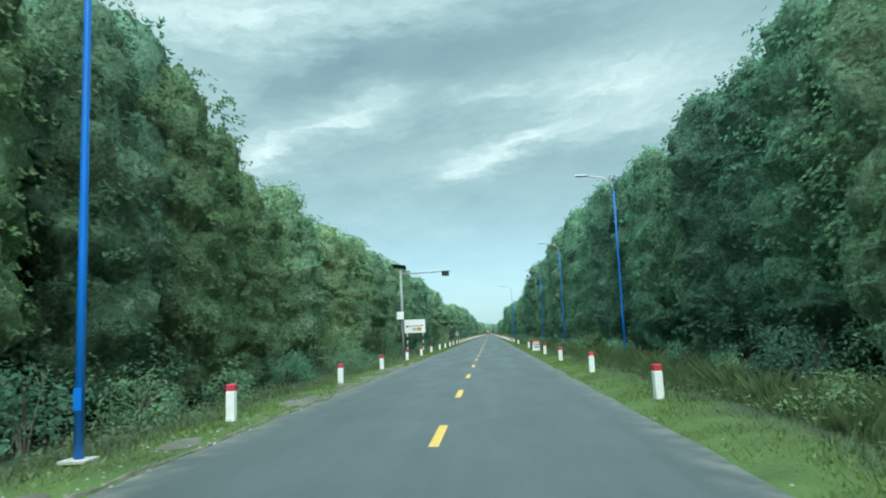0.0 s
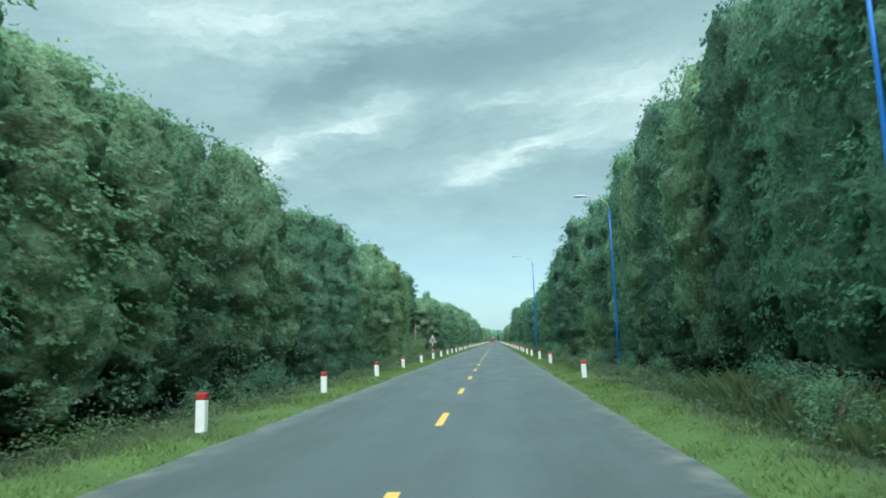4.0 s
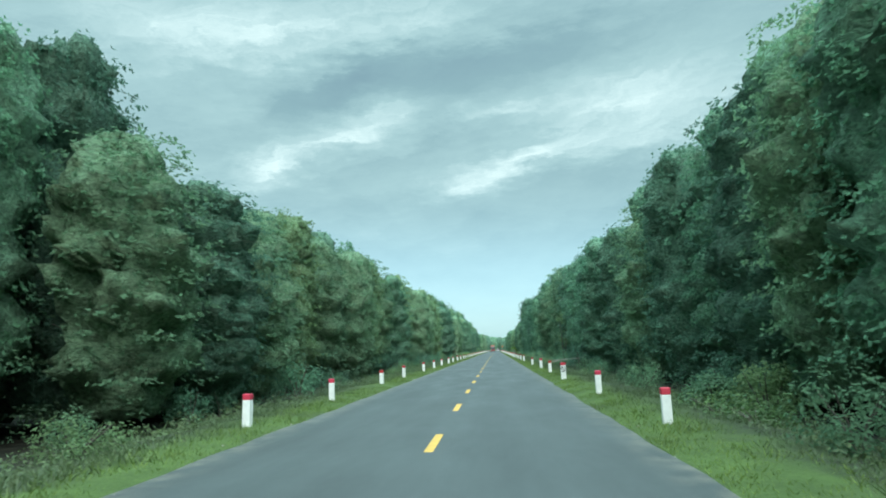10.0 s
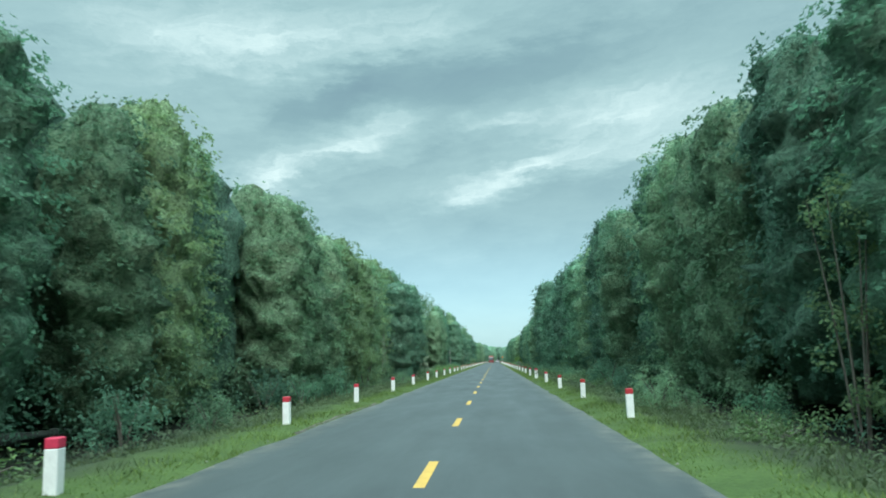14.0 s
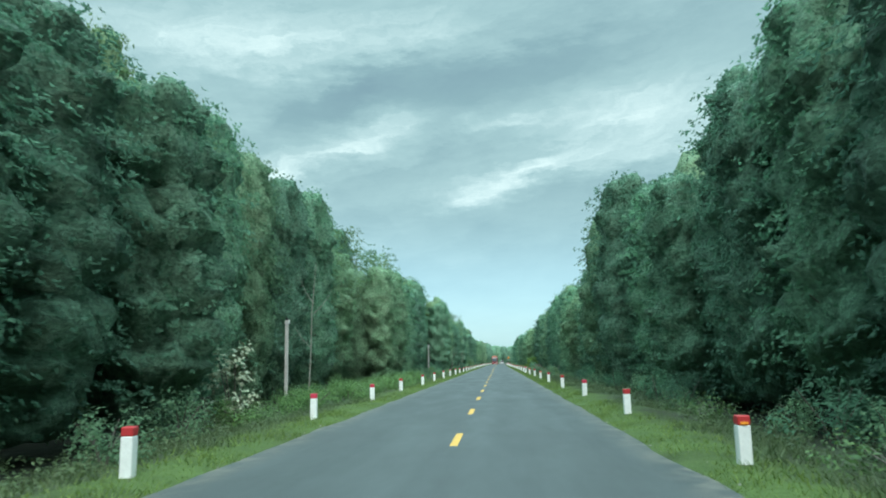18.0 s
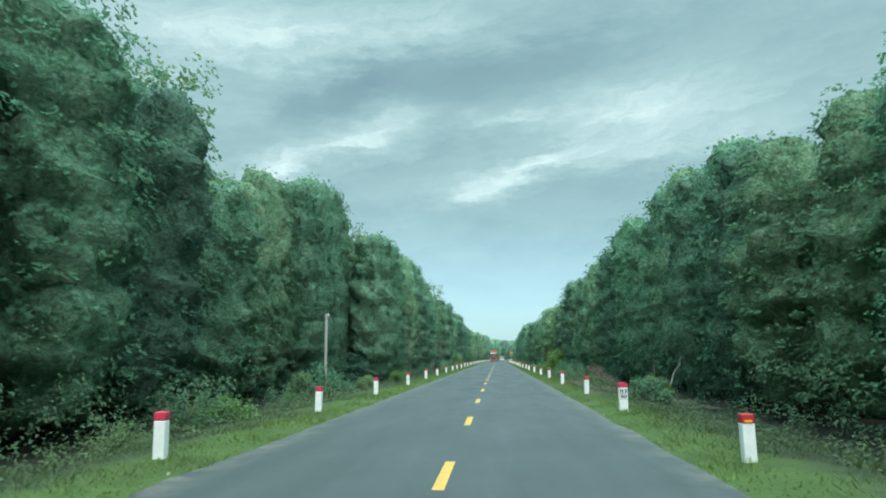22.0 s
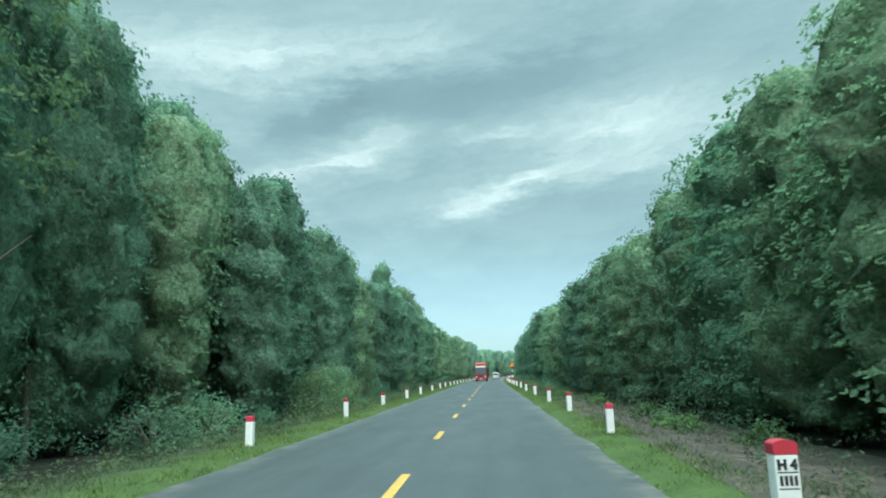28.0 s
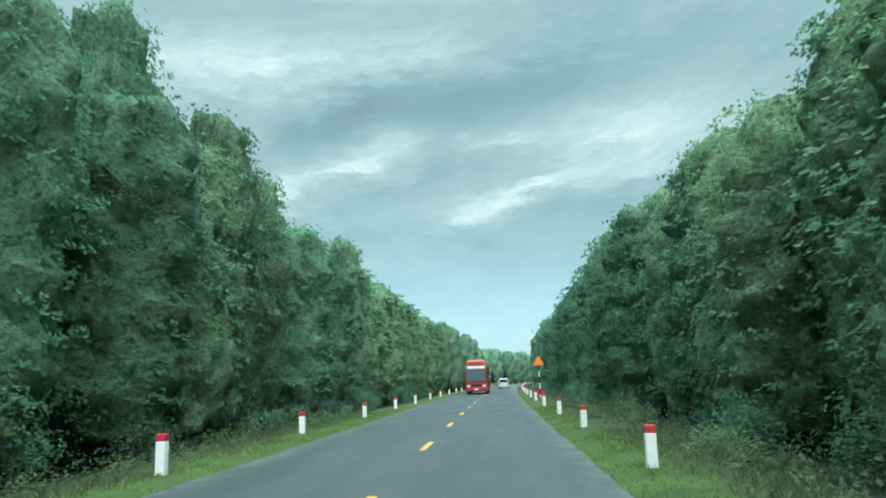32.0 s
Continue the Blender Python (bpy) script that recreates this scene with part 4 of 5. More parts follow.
def grass_strips():
    """Grass on the verges in strips 10 m long."""
    meshes = []
    for n in range(6):
        rng = np.random.default_rng(300 + n)
        k = 7500 if n < 4 else 3600
        d = 3.62 + 4.8 * rng.random(k) ** 1.6
        if n > 3:
            # cleared verge: grass along the road's edge only
            d = np.where(rng.random(k) < 0.8, 3.62 + 1.5 * rng.random(k), d)
        y = rng.uniform(-5, 5, k)
        h = (0.05 + 0.10 * rng.random(k)) * np.interp(d, [3.6, 4.1, 5, 7, 9], [0.5, 0.8, 1.1, 1.3, 1.2])
        patch = np.sin(1.9 * d + 0.9 * y + n) * np.sin(1.256 * y + 2.1 * n) + 0.7 * np.sin(3.1 * d - 1.885 * y + 2 * n)
        h *= np.clip(1.0 + 0.4 * patch, 0.4, 1.6)
        a = rng.uniform(0, 6.28, k)
        w = 0.006 + 0.011 * rng.random(k)
        z = np.interp(d, GROUND_D, GROUND_Z) - 0.03
        lean = rng.normal(0, 0.65, (k, 2)) * h[:, None]
        v = np.empty((k, 3, 3))
        for i, sgn in ((0, -1), (1, 1)):
            v[:, i, 0], v[:, i, 1], v[:, i, 2] = d + sgn * w * np.cos(a), y + sgn * w * np.sin(a), z
        v[:, 2, 0], v[:, 2, 1], v[:, 2, 2] = d + lean[:, 0], y + lean[:, 1], z + h
        me = bpy.data.meshes.new("grass")
        me.vertices.add(3 * k)
        me.vertices.foreach_set("co", v.ravel())
        me.loops.add(3 * k)
        me.loops.foreach_set("vertex_index", np.arange(3 * k, dtype=np.int32))
        me.polygons.add(k)
        me.polygons.foreach_set("loop_start", np.arange(0, 3 * k, 3, dtype=np.int32))
        me.update(calc_edges=True)
        me.materials.append(GRASS)
        me.materials.append(GRASS_EDGE)
        me.polygons.foreach_set("material_index", ((d + 0.35 * patch + rng.normal(0, 0.25, k)) < 4.9).astype(np.int32))
        meshes.append(me)
    rng = random.Random(31)
    for side in (-1, 1):
        for j in range(0, 57):
            y = 5.0 + 10 * j
            cleared = 468 < y < 496 or 385 < y < 398 if side > 0 else 392 < y < 432
            ob = new("grass", meshes[4 + j % 2] if cleared else rng.choice(meshes[:4]))
            ob.matrix_basis = Matrix.Translation((cx(y), y, 0)) @ Matrix.Rotation(heading(y) + (math.pi if side < 0 else 0), 4, "Z")
            tagged(ob, "short green verge grass, longer away from the road", "grass", kind="stuff")


grass_strips()


def tall_grass():
    """Long dull grass behind the mown turf where the road begins, in strips 10 m long."""
    meshes = []
    for n in range(2):
        rng = np.random.default_rng(360 + n)
        k = 7000
        d, y = 5.7 + 3.3 * rng.random(k), rng.uniform(-5, 5, k)
        h = (0.3 + 0.45 * rng.random(k)) * np.clip(1.0 + 0.5 * np.sin(1.7 * d + 1.256 * y + n) * np.sin(2.6 * d - 1.885 * y), 0.4, 1.5) * np.interp(d, [5.7, 6.6], [0.45, 1.0])
        a, w = rng.uniform(0, 6.28, k), 0.004 + 0.006 * rng.random(k)
        lean = rng.normal(0, 0.3, (k, 2)) * h[:, None]
        z = np.interp(d, GROUND_D, GROUND_Z) - 0.03
        side = np.stack([np.cos(a) * w, np.sin(a) * w, 0 * w], 1)
        foot, mid = np.stack([d, y, z], 1), np.stack([d + 0.3 * lean[:, 0], y + 0.3 * lean[:, 1], z + 0.6 * h], 1)
        v = np.stack([foot - side, foot + side, mid, np.stack([d + lean[:, 0], y + lean[:, 1], z + h], 1) + side * 0.2], 1).reshape(-1, 3)
        f = (np.array([(0, 1, 2), (0, 2, 3)])[None] + 4 * np.arange(k)[:, None, None]).reshape(-1, 3)
        meshes.append((v, f))
    for j in range(8):
        v, f = meshes[j % 2]
        ob = raw("tall_grass", (v + np.array([0, 10 * j + 5, 0])).tolist(), f.tolist(), GRASS)
        tagged(ob, "long dull green grass behind the mown verge", "grass", kind="stuff")


tall_grass()


def weed_strips():
    """Small-leaved weeds and seedlings behind the turf, in strips 10 m long."""
    meshes = []
    for n in range(6):
        rng = np.random.default_rng(340 + n)
        cs, os = [], []
        for i in range(110 if n < 5 else 60):
            d, y = 5.3 + 2.9 * rng.random() ** 0.8, rng.uniform(-5, 5)
            h, r, k = rng.uniform(0.12, 0.5) * (0.6 + 0.2 * (d - 5)), rng.uniform(0.12, 0.34), 17
            q = rng.normal(0, 1, (k, 3))
            q /= np.linalg.norm(q, axis=1)[:, None]
            z = gz(d) + 0.02 + h * rng.random(k) ** 0.7
            cs.append(np.stack([d + q[:, 0] * r * rng.random(k) ** 0.5, y + q[:, 1] * r * rng.random(k) ** 0.5, z], 1)), os.append(q * 0.5 + np.array([-0.2, 0, 0.7]))
        c = np.concatenate(cs)
        meshes.append(leaf_mesh("weeds", c, np.concatenate(os), 0.055 + 0.07 * rng.random(len(c)), WEED if n % 2 else GRASS, rng, 0.45))
    rng = random.Random(37)
    for side in (-1, 1):
        for j in range(0, 57):
            y = 5.0 + 10 * j
            cleared = 468 < y < 531 or 385 < y < 400 if side > 0 else 392 < y < 432
            ob = new("weeds", meshes[5] if cleared else rng.choice(meshes[:5]))
            ob.matrix_basis = Matrix.Translation((cx(y), y, 0)) @ Matrix.Rotation(heading(y) + (math.pi if side < 0 else 0), 4, "Z")
            tagged(ob, "low dull green weeds and seedlings between grass and trees", "weeds", kind="stuff")


weed_strips()

# ---- lamps, signs and poles ----


def build_lamp(x, y, over, label, sunk=0.0):
    """A blue lamp pole; over: the way its arm reaches, -1 or 1 along x; sunk: how much shorter it is."""
    lamp = empty("street_lamp", x, y, gz(x))
    part("base_plate", box(0.4, 0.4, 0.05, Matrix.Translation((0, 0, -0.02)), 0.006), CONCRETE, lamp)
    part("pole", tube([(0, 0, -0.1), (0, 0, 3.0), (0, 0, 7.0), (0, 0, 10.35 - sunk)], [0.068, 0.061, 0.051, 0.043], 12), BLUE, lamp, "tapered blue steel pole", smooth=True)
    pts = [(0, 0, 10.35 - sunk)] + [(over * 0.85 * (1 - math.cos(a)), 0, 10.35 - sunk + 0.85 * math.sin(a)) for a in (radians(15 * k) for k in range(1, 6))] + [(over * 1.25, 0, 11.27 - sunk), (over * 1.6, 0, 11.33 - sunk)]
    part("arm", tube(pts, [0.045, 0.043, 0.041, 0.039, 0.037, 0.034, 0.032, 0.03], 10), BLUE if y > 200 else STEEL, lamp, "curved steel arm", smooth=True)
    bm = box(0.75, 0.24, 0.1, Matrix.Translation((over * 1.85, 0, 11.31 - sunk)), 0.03, segments=2)
    head = part("lamp_head", bm, STEEL, lamp, "flat grey lamp head")
    part("lens", box(0.45, 0.18, 0.02, Matrix.Translation((over * 1.9, 0, 11.295 - sunk)), 0.004), WHITE, head, "pale lamp glass")
    part("hatch", box(0.12, 0.012, 0.32, Matrix.Translation((0, -0.064, 0.7)), 0.004), BLUE, lamp)
    return tagged(lamp, label, "street lamp", "blue street lamps")


for x, y, sunk in ((8.8, 42.0, 0.0), (8.7, 74.2, 0.0), (9.0, 106.6, 0.0), (5.6, 137.2, 0.7)):
    build_lamp(x, y, -1, "tall blue steel street lamp with curved arm on the verge", sunk)
build_lamp(-5.0, 9.75, 1, "tall blue steel street lamp beside the road edge")


GALVANISED = material("galvanised_steel", (0.30, 0.33, 0.32), 0.6, 0.2, 3.0, 40.0, 0.1)


def build_speed_camera():
    st = empty("speed_camera_pole", -5.45, 51.0, gz(5.45))
    part("mast", tube([(0, 0, -0.1), (0, 0, 3.2), (0, 0, 6.55)], [0.095, 0.085, 0.075], 12), GALVANISED, st, "galvanised steel mast", smooth=True)
    part("flange", tube([(0, 0, -0.02), (0, 0, 0.04)], [0.2, 0.2], 12), GALVANISED, st)
    part("arm", tube([(0, 0, 6.2), (1.6, 0, 6.22), (3.75, 0, 6.26)], [0.055, 0.05, 0.04], 10), GALVANISED, st, smooth=True)
    cab = part("cabinet", box(0.5, 0.22, 0.54, Matrix.Translation((-0.12, -0.16, 2.86)), 0.012), WHITE, st, "white equipment cabinet")
    part("lock", box(0.03, 0.02, 0.05, Matrix.Translation((-0.29, -0.275, 3.12)), 0.003), DARK, cab)
    panel = part("solar_panel", box(1.0, 0.72, 0.04, Matrix.Translation((-0.1, 0.0, 6.72)) @ Euler((radians(-20), radians(8), 0)).to_matrix().to_4x4(), 0.006), DARK, st, "dark tilted solar panel")
    part("panel_frame", box(1.0, 0.05, 0.06, Matrix.Translation((-0.1, 0.1, 6.62)), 0.004), GALVANISED, panel)
    part("camera_box", box(0.5, 0.4, 0.36, Matrix.Translation((3.3, -0.02, 5.92)), 0.02), DARK, st, "black camera housing under the arm")
    part("bracket", box(0.42, 0.1, 0.06, Matrix.Translation((3.3, 0, 6.19)), 0.006), DARK, st)
    tagged(st, "grey steel mast with solar panel, cabinet and camera arm", "camera pole")


def striped_leg(parent, x, top, bands, r=0.04, dark=None):
    step = (top + 0.3) / bands
    for k in range(bands):
        part("leg_band", tube([(x, 0, -0.3 + k * step), (x, 0, -0.3 + (k + 1) * step)], [r, r], 10), (dark or RED) if k % 2 else WHITE, parent, smooth=False)


DARK_RED = material("faded_dark_red_paint", (0.10, 0.022, 0.022), 0.7, 0.25, 6.0, 40.0, 0.1)


def build_board():
    st = empty("notice_board", -6.5, 69.3, gz(6.5))
    part("panel", box(2.08, 0.05, 1.32, Matrix.Translation((0, 0, 2.1)), 0.008), WHITE, st, "white sheet metal panel")
    for sx in (-1, 1):
        striped_leg(st, sx * 0.78, 2.1, 7, 0.04, DARK_RED)
        part("rail", box(0.05, 0.02, 1.2, Matrix.Translation((sx * 0.78, -0.032, 2.16)), 0.002), WHITE, st)
    line = box(1.5, 0.012, 0.055, Matrix.Translation((0.0, -0.034, 2.755)) @ Matrix.Rotation(radians(-1.5), 4, "Y"), 0.004)
    part("route_line", line, DARK_RED, st, "dark red painted line")
    part("line_end", tube([(-0.78, -0.03, 2.75), (-0.78, -0.045, 2.75)], [0.1, 0.1], 12), DARK_RED, st)
    part("line_end", box(0.05, 0.014, 0.2, Matrix.Translation((0.77, -0.036, 2.72)), 0.003), DARK_RED, st)
    part("sticker", box(0.5, 0.01, 0.34, Matrix.Translation((0.42, -0.034, 2.29)), 0.002), STICKER, st, "yellow sticker")
    for k in range(2):
        part("writing_bar", box(0.34, 0.006, 0.04, Matrix.Translation((0.42, -0.042, 2.40 + 0.1 * k)), 0.0), BLACK, st)
    part("sticker", box(0.36, 0.01, 0.26, Matrix.Translation((-0.06, -0.034, 2.33)), 0.002), CONCRETE, st, "grey faded sticker")
    tagged(st, "white road board with a dark red line on striped legs", "road sign")


def triangle(w, h, d):
    bm = bmesh.new()
    r = 0.06
    pts = []
    for (x, z), start in (((-w / 2 + r, r * 0.6), 150), ((w / 2 - r, r * 0.6), 270), ((0, h - r), 30)):
        for k in range(5):
            a = radians(start + k * 30)
            pts.append((x + r * math.cos(a), z + r * math.sin(a)))
    f = [bm.verts.new((x, -d / 2, z)) for x, z in pts]
    b = [bm.verts.new((x, d / 2, z)) for x, z in pts]
    bm.faces.new(f)
    bm.faces.new(b[::-1])
    for i in range(len(pts)):
        j = (i + 1) % len(pts)
        bm.faces.new((f[j], f[i], b[i], b[j]))
    bmesh.ops.recalc_face_normals(bm, faces=bm.faces[:])
    return bm


def build_triangle_signs():
    # its back is towards the camera
    st = empty("warning_sign", -5.3, 133.1, gz(5.3))
    p = part("plate", triangle(0.85, 0.8, 0.02), STEEL, st, "grey back of a triangular plate")
    p.matrix_basis = Matrix.Translation((0, 0.06, 1.5))
    for k in range(2):
        part("brace", box(0.5 - 0.2 * k, 0.03, 0.04, Matrix.Translation((0, 0.04, 1.62 + 0.28 * k)), 0.003), STEEL, st)
    striped_leg(st, 0.0, 2.3, 7, 0.042)
    tagged(st, "triangular warning sign seen from its grey back, striped post", "road sign")
    y = 590.0
    st = empty("warning_sign", cx(y) + 5.2, y, gz(5.2))
    p = part("plate", triangle(1.0, 0.9, 0.02), RED, st, "triangular plate with red rim")
    p.matrix_basis = Matrix.Translation((0, -0.06, 2.65))
    q = part("plate_face", triangle(0.86, 0.76, 0.02), ORANGE, st, "orange yellow sign face")
    q.matrix_basis = Matrix.Translation((0, -0.068, 2.70))
    part("symbol", box(0.07, 0.01, 0.34, Matrix.Translation((0, -0.084, 2.84)), 0.003), BLACK, st)
    striped_leg(st, 0.0, 2.7, 6, 0.06, BLACK)
    part("plate_back", triangle(0.9, 0.82, 0.02), RED, st, "second plate turned aside")
    st.children[-1].matrix_basis = Matrix.Translation((-0.45, 0.05, 2.62)) @ Matrix.Rotation(radians(60), 4, "Z")
    tagged(st, "orange triangular warning sign on a black and white post", "road sign")


def build_utility_poles():
    for x, y, h, wide in ((-11.4, 171.1, 4.2, 0.08), (-10.4, 323.4, 4.0, 0.085), (-10.2, 398.9, 4.4, 0.075), (-12.6, 488.6, 5.7, 0.09)):
        st = empty("concrete_pole", x, y, gz(x) + 0.02)
        g = -gz(x)
        part("shaft", box(wide * 2, wide * 1.6, h + 0.4 + g, Matrix.Translation((0, 0, -0.4)), 0.012), CONCRETE, st, "slender concrete shaft")
        part("cap", box(wide * 1.3, wide * 1.2, 0.12, Matrix.Translation((0, 0, h + g)), 0.01), DARK, st)
        part("insulator", tube([(0.12, 0, h + g - 0.12), (0.12, 0, h + g + 0.02)], [0.03, 0.022], 8), WHITE, st)
        part("cross_arm", box(0.36, 0.05, 0.05, Matrix.Translation((0.06, -0.08, h + g - 0.2)), 0.005), STEEL, st)
        tagged(st, "slender grey concrete pole at the forest edge", "utility pole", "concrete poles")


STICKER = material("yellow_sticker", (0.62, 0.50, 0.10), 0.6, 0.15, 10.0, 60.0, 0.0)
build_speed_camera()
build_board()
build_triangle_signs()
build_utility_poles()

# ---- vehicles ----
GLASS = material("dark_window_glass", (0.03, 0.04, 0.045), 0.08, 0.1, 2.0, 20.0, 0.0)
SCREEN = material("pale_reflecting_windscreen", (0.10, 0.13, 0.15), 0.12, 0.2, 1.5, 20.0, 0.0)
BUS_RED = material("red_bus_paint", (0.30, 0.032, 0.034), 0.35, 0.12, 1.0, 20.0, 0.0)
BUS_ORANGE = material("orange_bus_trim", (0.50, 0.11, 0.06), 0.4, 0.12, 1.0, 20.0, 0.0)
SILVER = material("silver_car_paint", (0.55, 0.56, 0.57), 0.35, 0.06, 1.0, 20.0, 0.0, metal=0.2)
RUBBER = material("tyre_rubber", (0.02, 0.02, 0.02), 0.85, 0.2)
LIGHT = material("lamp_glass", (0.75, 0.75, 0.70), 0.15, 0.05, 3.0, 30.0, 0.0)
TAIL = material("red_tail_lamp", (0.5, 0.02, 0.02), 0.2, 0.1, 3.0, 30.0, 0.0)


def wheel(parent, x, y, r, w):
    t = part("wheel", tube([(x - w / 2, y, r), (x - w / 2 + 0.03, y, r), (x + w / 2 - 0.03, y, r), (x + w / 2, y, r)], [r * 0.9, r, r, r * 0.9], 18), RUBBER, parent, smooth=False)
    part("rim", tube([(x - w / 2 - 0.01, y, r), (x + w / 2 + 0.01, y, r)], [r * 0.58, r * 0.58], 14), STEEL, t)


def hull(rows):
    """A closed body from cross sections: y, half width, bottom, top and how far the top draws in."""
    bm = bmesh.new()
    rings = []
    for y, hw, z0, z1, tuck in rows:
        zm = z0 + (z1 - z0) * 0.5
        pts = [(-hw * 0.96, z0), (-hw, z0 + 0.12), (-hw, zm), (-hw + tuck, z1 - 0.1), (-hw + tuck + 0.14, z1), (hw - tuck - 0.14, z1), (hw - tuck, z1 - 0.1), (hw, zm), (hw, z0 + 0.12), (hw * 0.96, z0)]
        rings.append([bm.verts.new((x, y, z)) for x, z in pts])
    for a, b in zip(rings, rings[1:]):
        for i in range(10):
            j = (i + 1) % 10
            bm.faces.new((a[i], a[j], b[j], b[i]))
    bm.faces.new(rings[0][::-1])
    bm.faces.new(rings[-1])
    bmesh.ops.recalc_face_normals(bm, faces=bm.faces[:])
    return bm


def build_bus():
    y = 611.0
    b = empty("bus", cx(y) - 1.15, y, 0.0, math.degrees(heading(y)))
    part("body", hull([(-0.12, 1.17, 0.42, 3.0, 0.1), (0, 1.24, 0.34, 3.35, 0.06), (0.6, 1.25, 0.3, 3.45, 0.05), (6, 1.25, 0.3, 3.45, 0.05), (11.6, 1.25, 0.3, 3.45, 0.05), (11.8, 1.2, 0.4, 3.35, 0.08)]), BUS_RED, b, "red coach body")
    part("windscreen", box(2.2, 0.06, 1.45, Matrix.Translation((0, -0.13, 1.45)), 0.05, segments=2), SCREEN, b, "wide curved windscreen")
    part("destination_panel", box(2.1, 0.05, 0.26, Matrix.Translation((0, -0.115, 2.94)), 0.02), WHITE, b, "white destination panel")
    part("roof_fairing", hull([(-0.05, 1.05, 3.3, 3.75, 0.08), (0.5, 1.15, 3.3, 3.95, 0.1), (2.6, 1.1, 3.35, 3.9, 0.12), (3.2, 1.0, 3.35, 3.6, 0.1)]), BUS_ORANGE, b, "orange roof fairing")
    part("fairing_inset", box(1.3, 0.04, 0.18, Matrix.Translation((0, -0.075, 3.46)), 0.02), BUS_RED, b)
    part("bumper", box(2.42, 0.18, 0.38, Matrix.Translation((0, -0.14, 0.38)), 0.04, segments=2), BUS_RED, b)
    part("grille", box(1.2, 0.04, 0.22, Matrix.Translation((0, -0.16, 0.95)), 0.02), DARK, b)
    part("plate_panel", box(0.5, 0.02, 0.14, Matrix.Translation((0, -0.245, 0.5)), 0.004), WHITE, b)
    for sx in (-1, 1):
        part("headlight", box(0.4, 0.06, 0.2, Matrix.Translation((sx * 0.92, -0.13, 0.86)), 0.03), LIGHT, b, "pale headlight")
        m = part("mirror", box(0.14, 0.2, 0.42, Matrix.Translation((sx * 1.42, -0.3, 2.2)), 0.04), DARK, b, "black wing mirror")
        part("mirror_arm", tube([(sx * 1.1, -0.05, 2.95), (sx * 1.38, -0.25, 2.85), (sx * 1.42, -0.3, 2.5)], [0.03, 0.03, 0.03], 6), DARK, m)
        part("side_windows", box(0.03, 9.6, 0.95, Matrix.Translation((sx * 1.245, 6.2, 1.75)), 0.01), GLASS, b, "dark side window band")
        wheel(b, sx * 1.1, 2.4, 0.5, 0.3)
        wheel(b, sx * 1.1, 8.6, 0.5, 0.3)
        part("wiper", tube([(sx * 0.1, -0.2, 1.46), (sx * 0.6, -0.2, 2.0)], [0.015, 0.01], 5), DARK, b)
    tagged(b, "red and orange coach standing in the oncoming lane", "bus")


def build_car():
    y = 650.0
    c = empty("van", cx(y) + 1.35, y, 0.0, math.degrees(heading(y)))
    part("body", hull([(0, 0.82, 0.45, 1.0, 0.03), (0.12, 0.88, 0.32, 1.08, 0.03), (0.9, 0.9, 0.28, 1.08, 0.02), (3.4, 0.9, 0.28, 1.05, 0.02), (4.3, 0.86, 0.3, 0.92, 0.06), (4.5, 0.75, 0.42, 0.8, 0.06)]), SILVER, c, "silver lower body")
    part("cabin", hull([(0.08, 0.8, 1.0, 1.62, 0.1), (0.3, 0.84, 1.0, 1.74, 0.13), (2.4, 0.84, 1.0, 1.74, 0.14), (3.5, 0.8, 0.98, 1.15, 0.1)]), SILVER, c, "silver cabin")
    part("rear_window", box(1.3, 0.03, 0.46, Matrix.Translation((0, 0.075, 1.12)), 0.03), GLASS, c, "dark rear window")
    part("roof", box(1.4, 1.9, 0.06, Matrix.Translation((0, 1.35, 1.72)), 0.02), WHITE, c, "pale roof")
    part("bumper", box(1.7, 0.16, 0.24, Matrix.Translation((0, 0.0, 0.36)), 0.03), SILVER, c)
    part("plate_panel", box(0.4, 0.02, 0.13, Matrix.Translation((0, -0.02, 0.78)), 0.003), WHITE, c)
    for sx in (-1, 1):
        part("tail_lamp", box(0.18, 0.06, 0.4, Matrix.Translation((sx * 0.75, 0.02, 0.85)), 0.02), TAIL, c, "red tail lamp")
        part("side_windows", box(0.02, 2.2, 0.42, Matrix.Translation((sx * 0.78, 1.5, 1.16)), 0.008), GLASS, c)
        part("mirror", box(0.16, 0.08, 0.14, Matrix.Translation((sx * 0.98, 3.0, 1.05)), 0.02), SILVER, c)
        wheel(c, sx * 0.78, 0.85, 0.32, 0.2)
        wheel(c, sx * 0.78, 3.55, 0.32, 0.2)
    tagged(c, "silver van seen from behind on the road", "van")


build_bus()
build_car()

# ---- single plants and litter ----
DRY = material("dry_leaf", (0.125, 0.092, 0.058), 0.85, 0.35, 1.0, 9.0, 0.0, island=0.4)
STRAW = material("dry_brush", (0.205, 0.165, 0.125), 0.9, 0.3, 1.0, 9.0, 0.0, island=0.35)
CREEPER = material("creeper_leaf", (0.128, 0.232, 0.074), 0.5, 0.3, 0.8, 6.0, 0.0, island=0.25, translucent=0.4, spec=0.3)
FLOWER = material("pale_blossom", (0.34, 0.38, 0.26), 0.7, 0.2, 2.0, 9.0, 0.0, island=0.2)


BIG_LEAF = material("large_bright_leaf", (0.16, 0.265, 0.058), 0.5, 0.3, 0.8, 6.0, 0.0, island=0.4, translucent=0.35, spec=0.4)


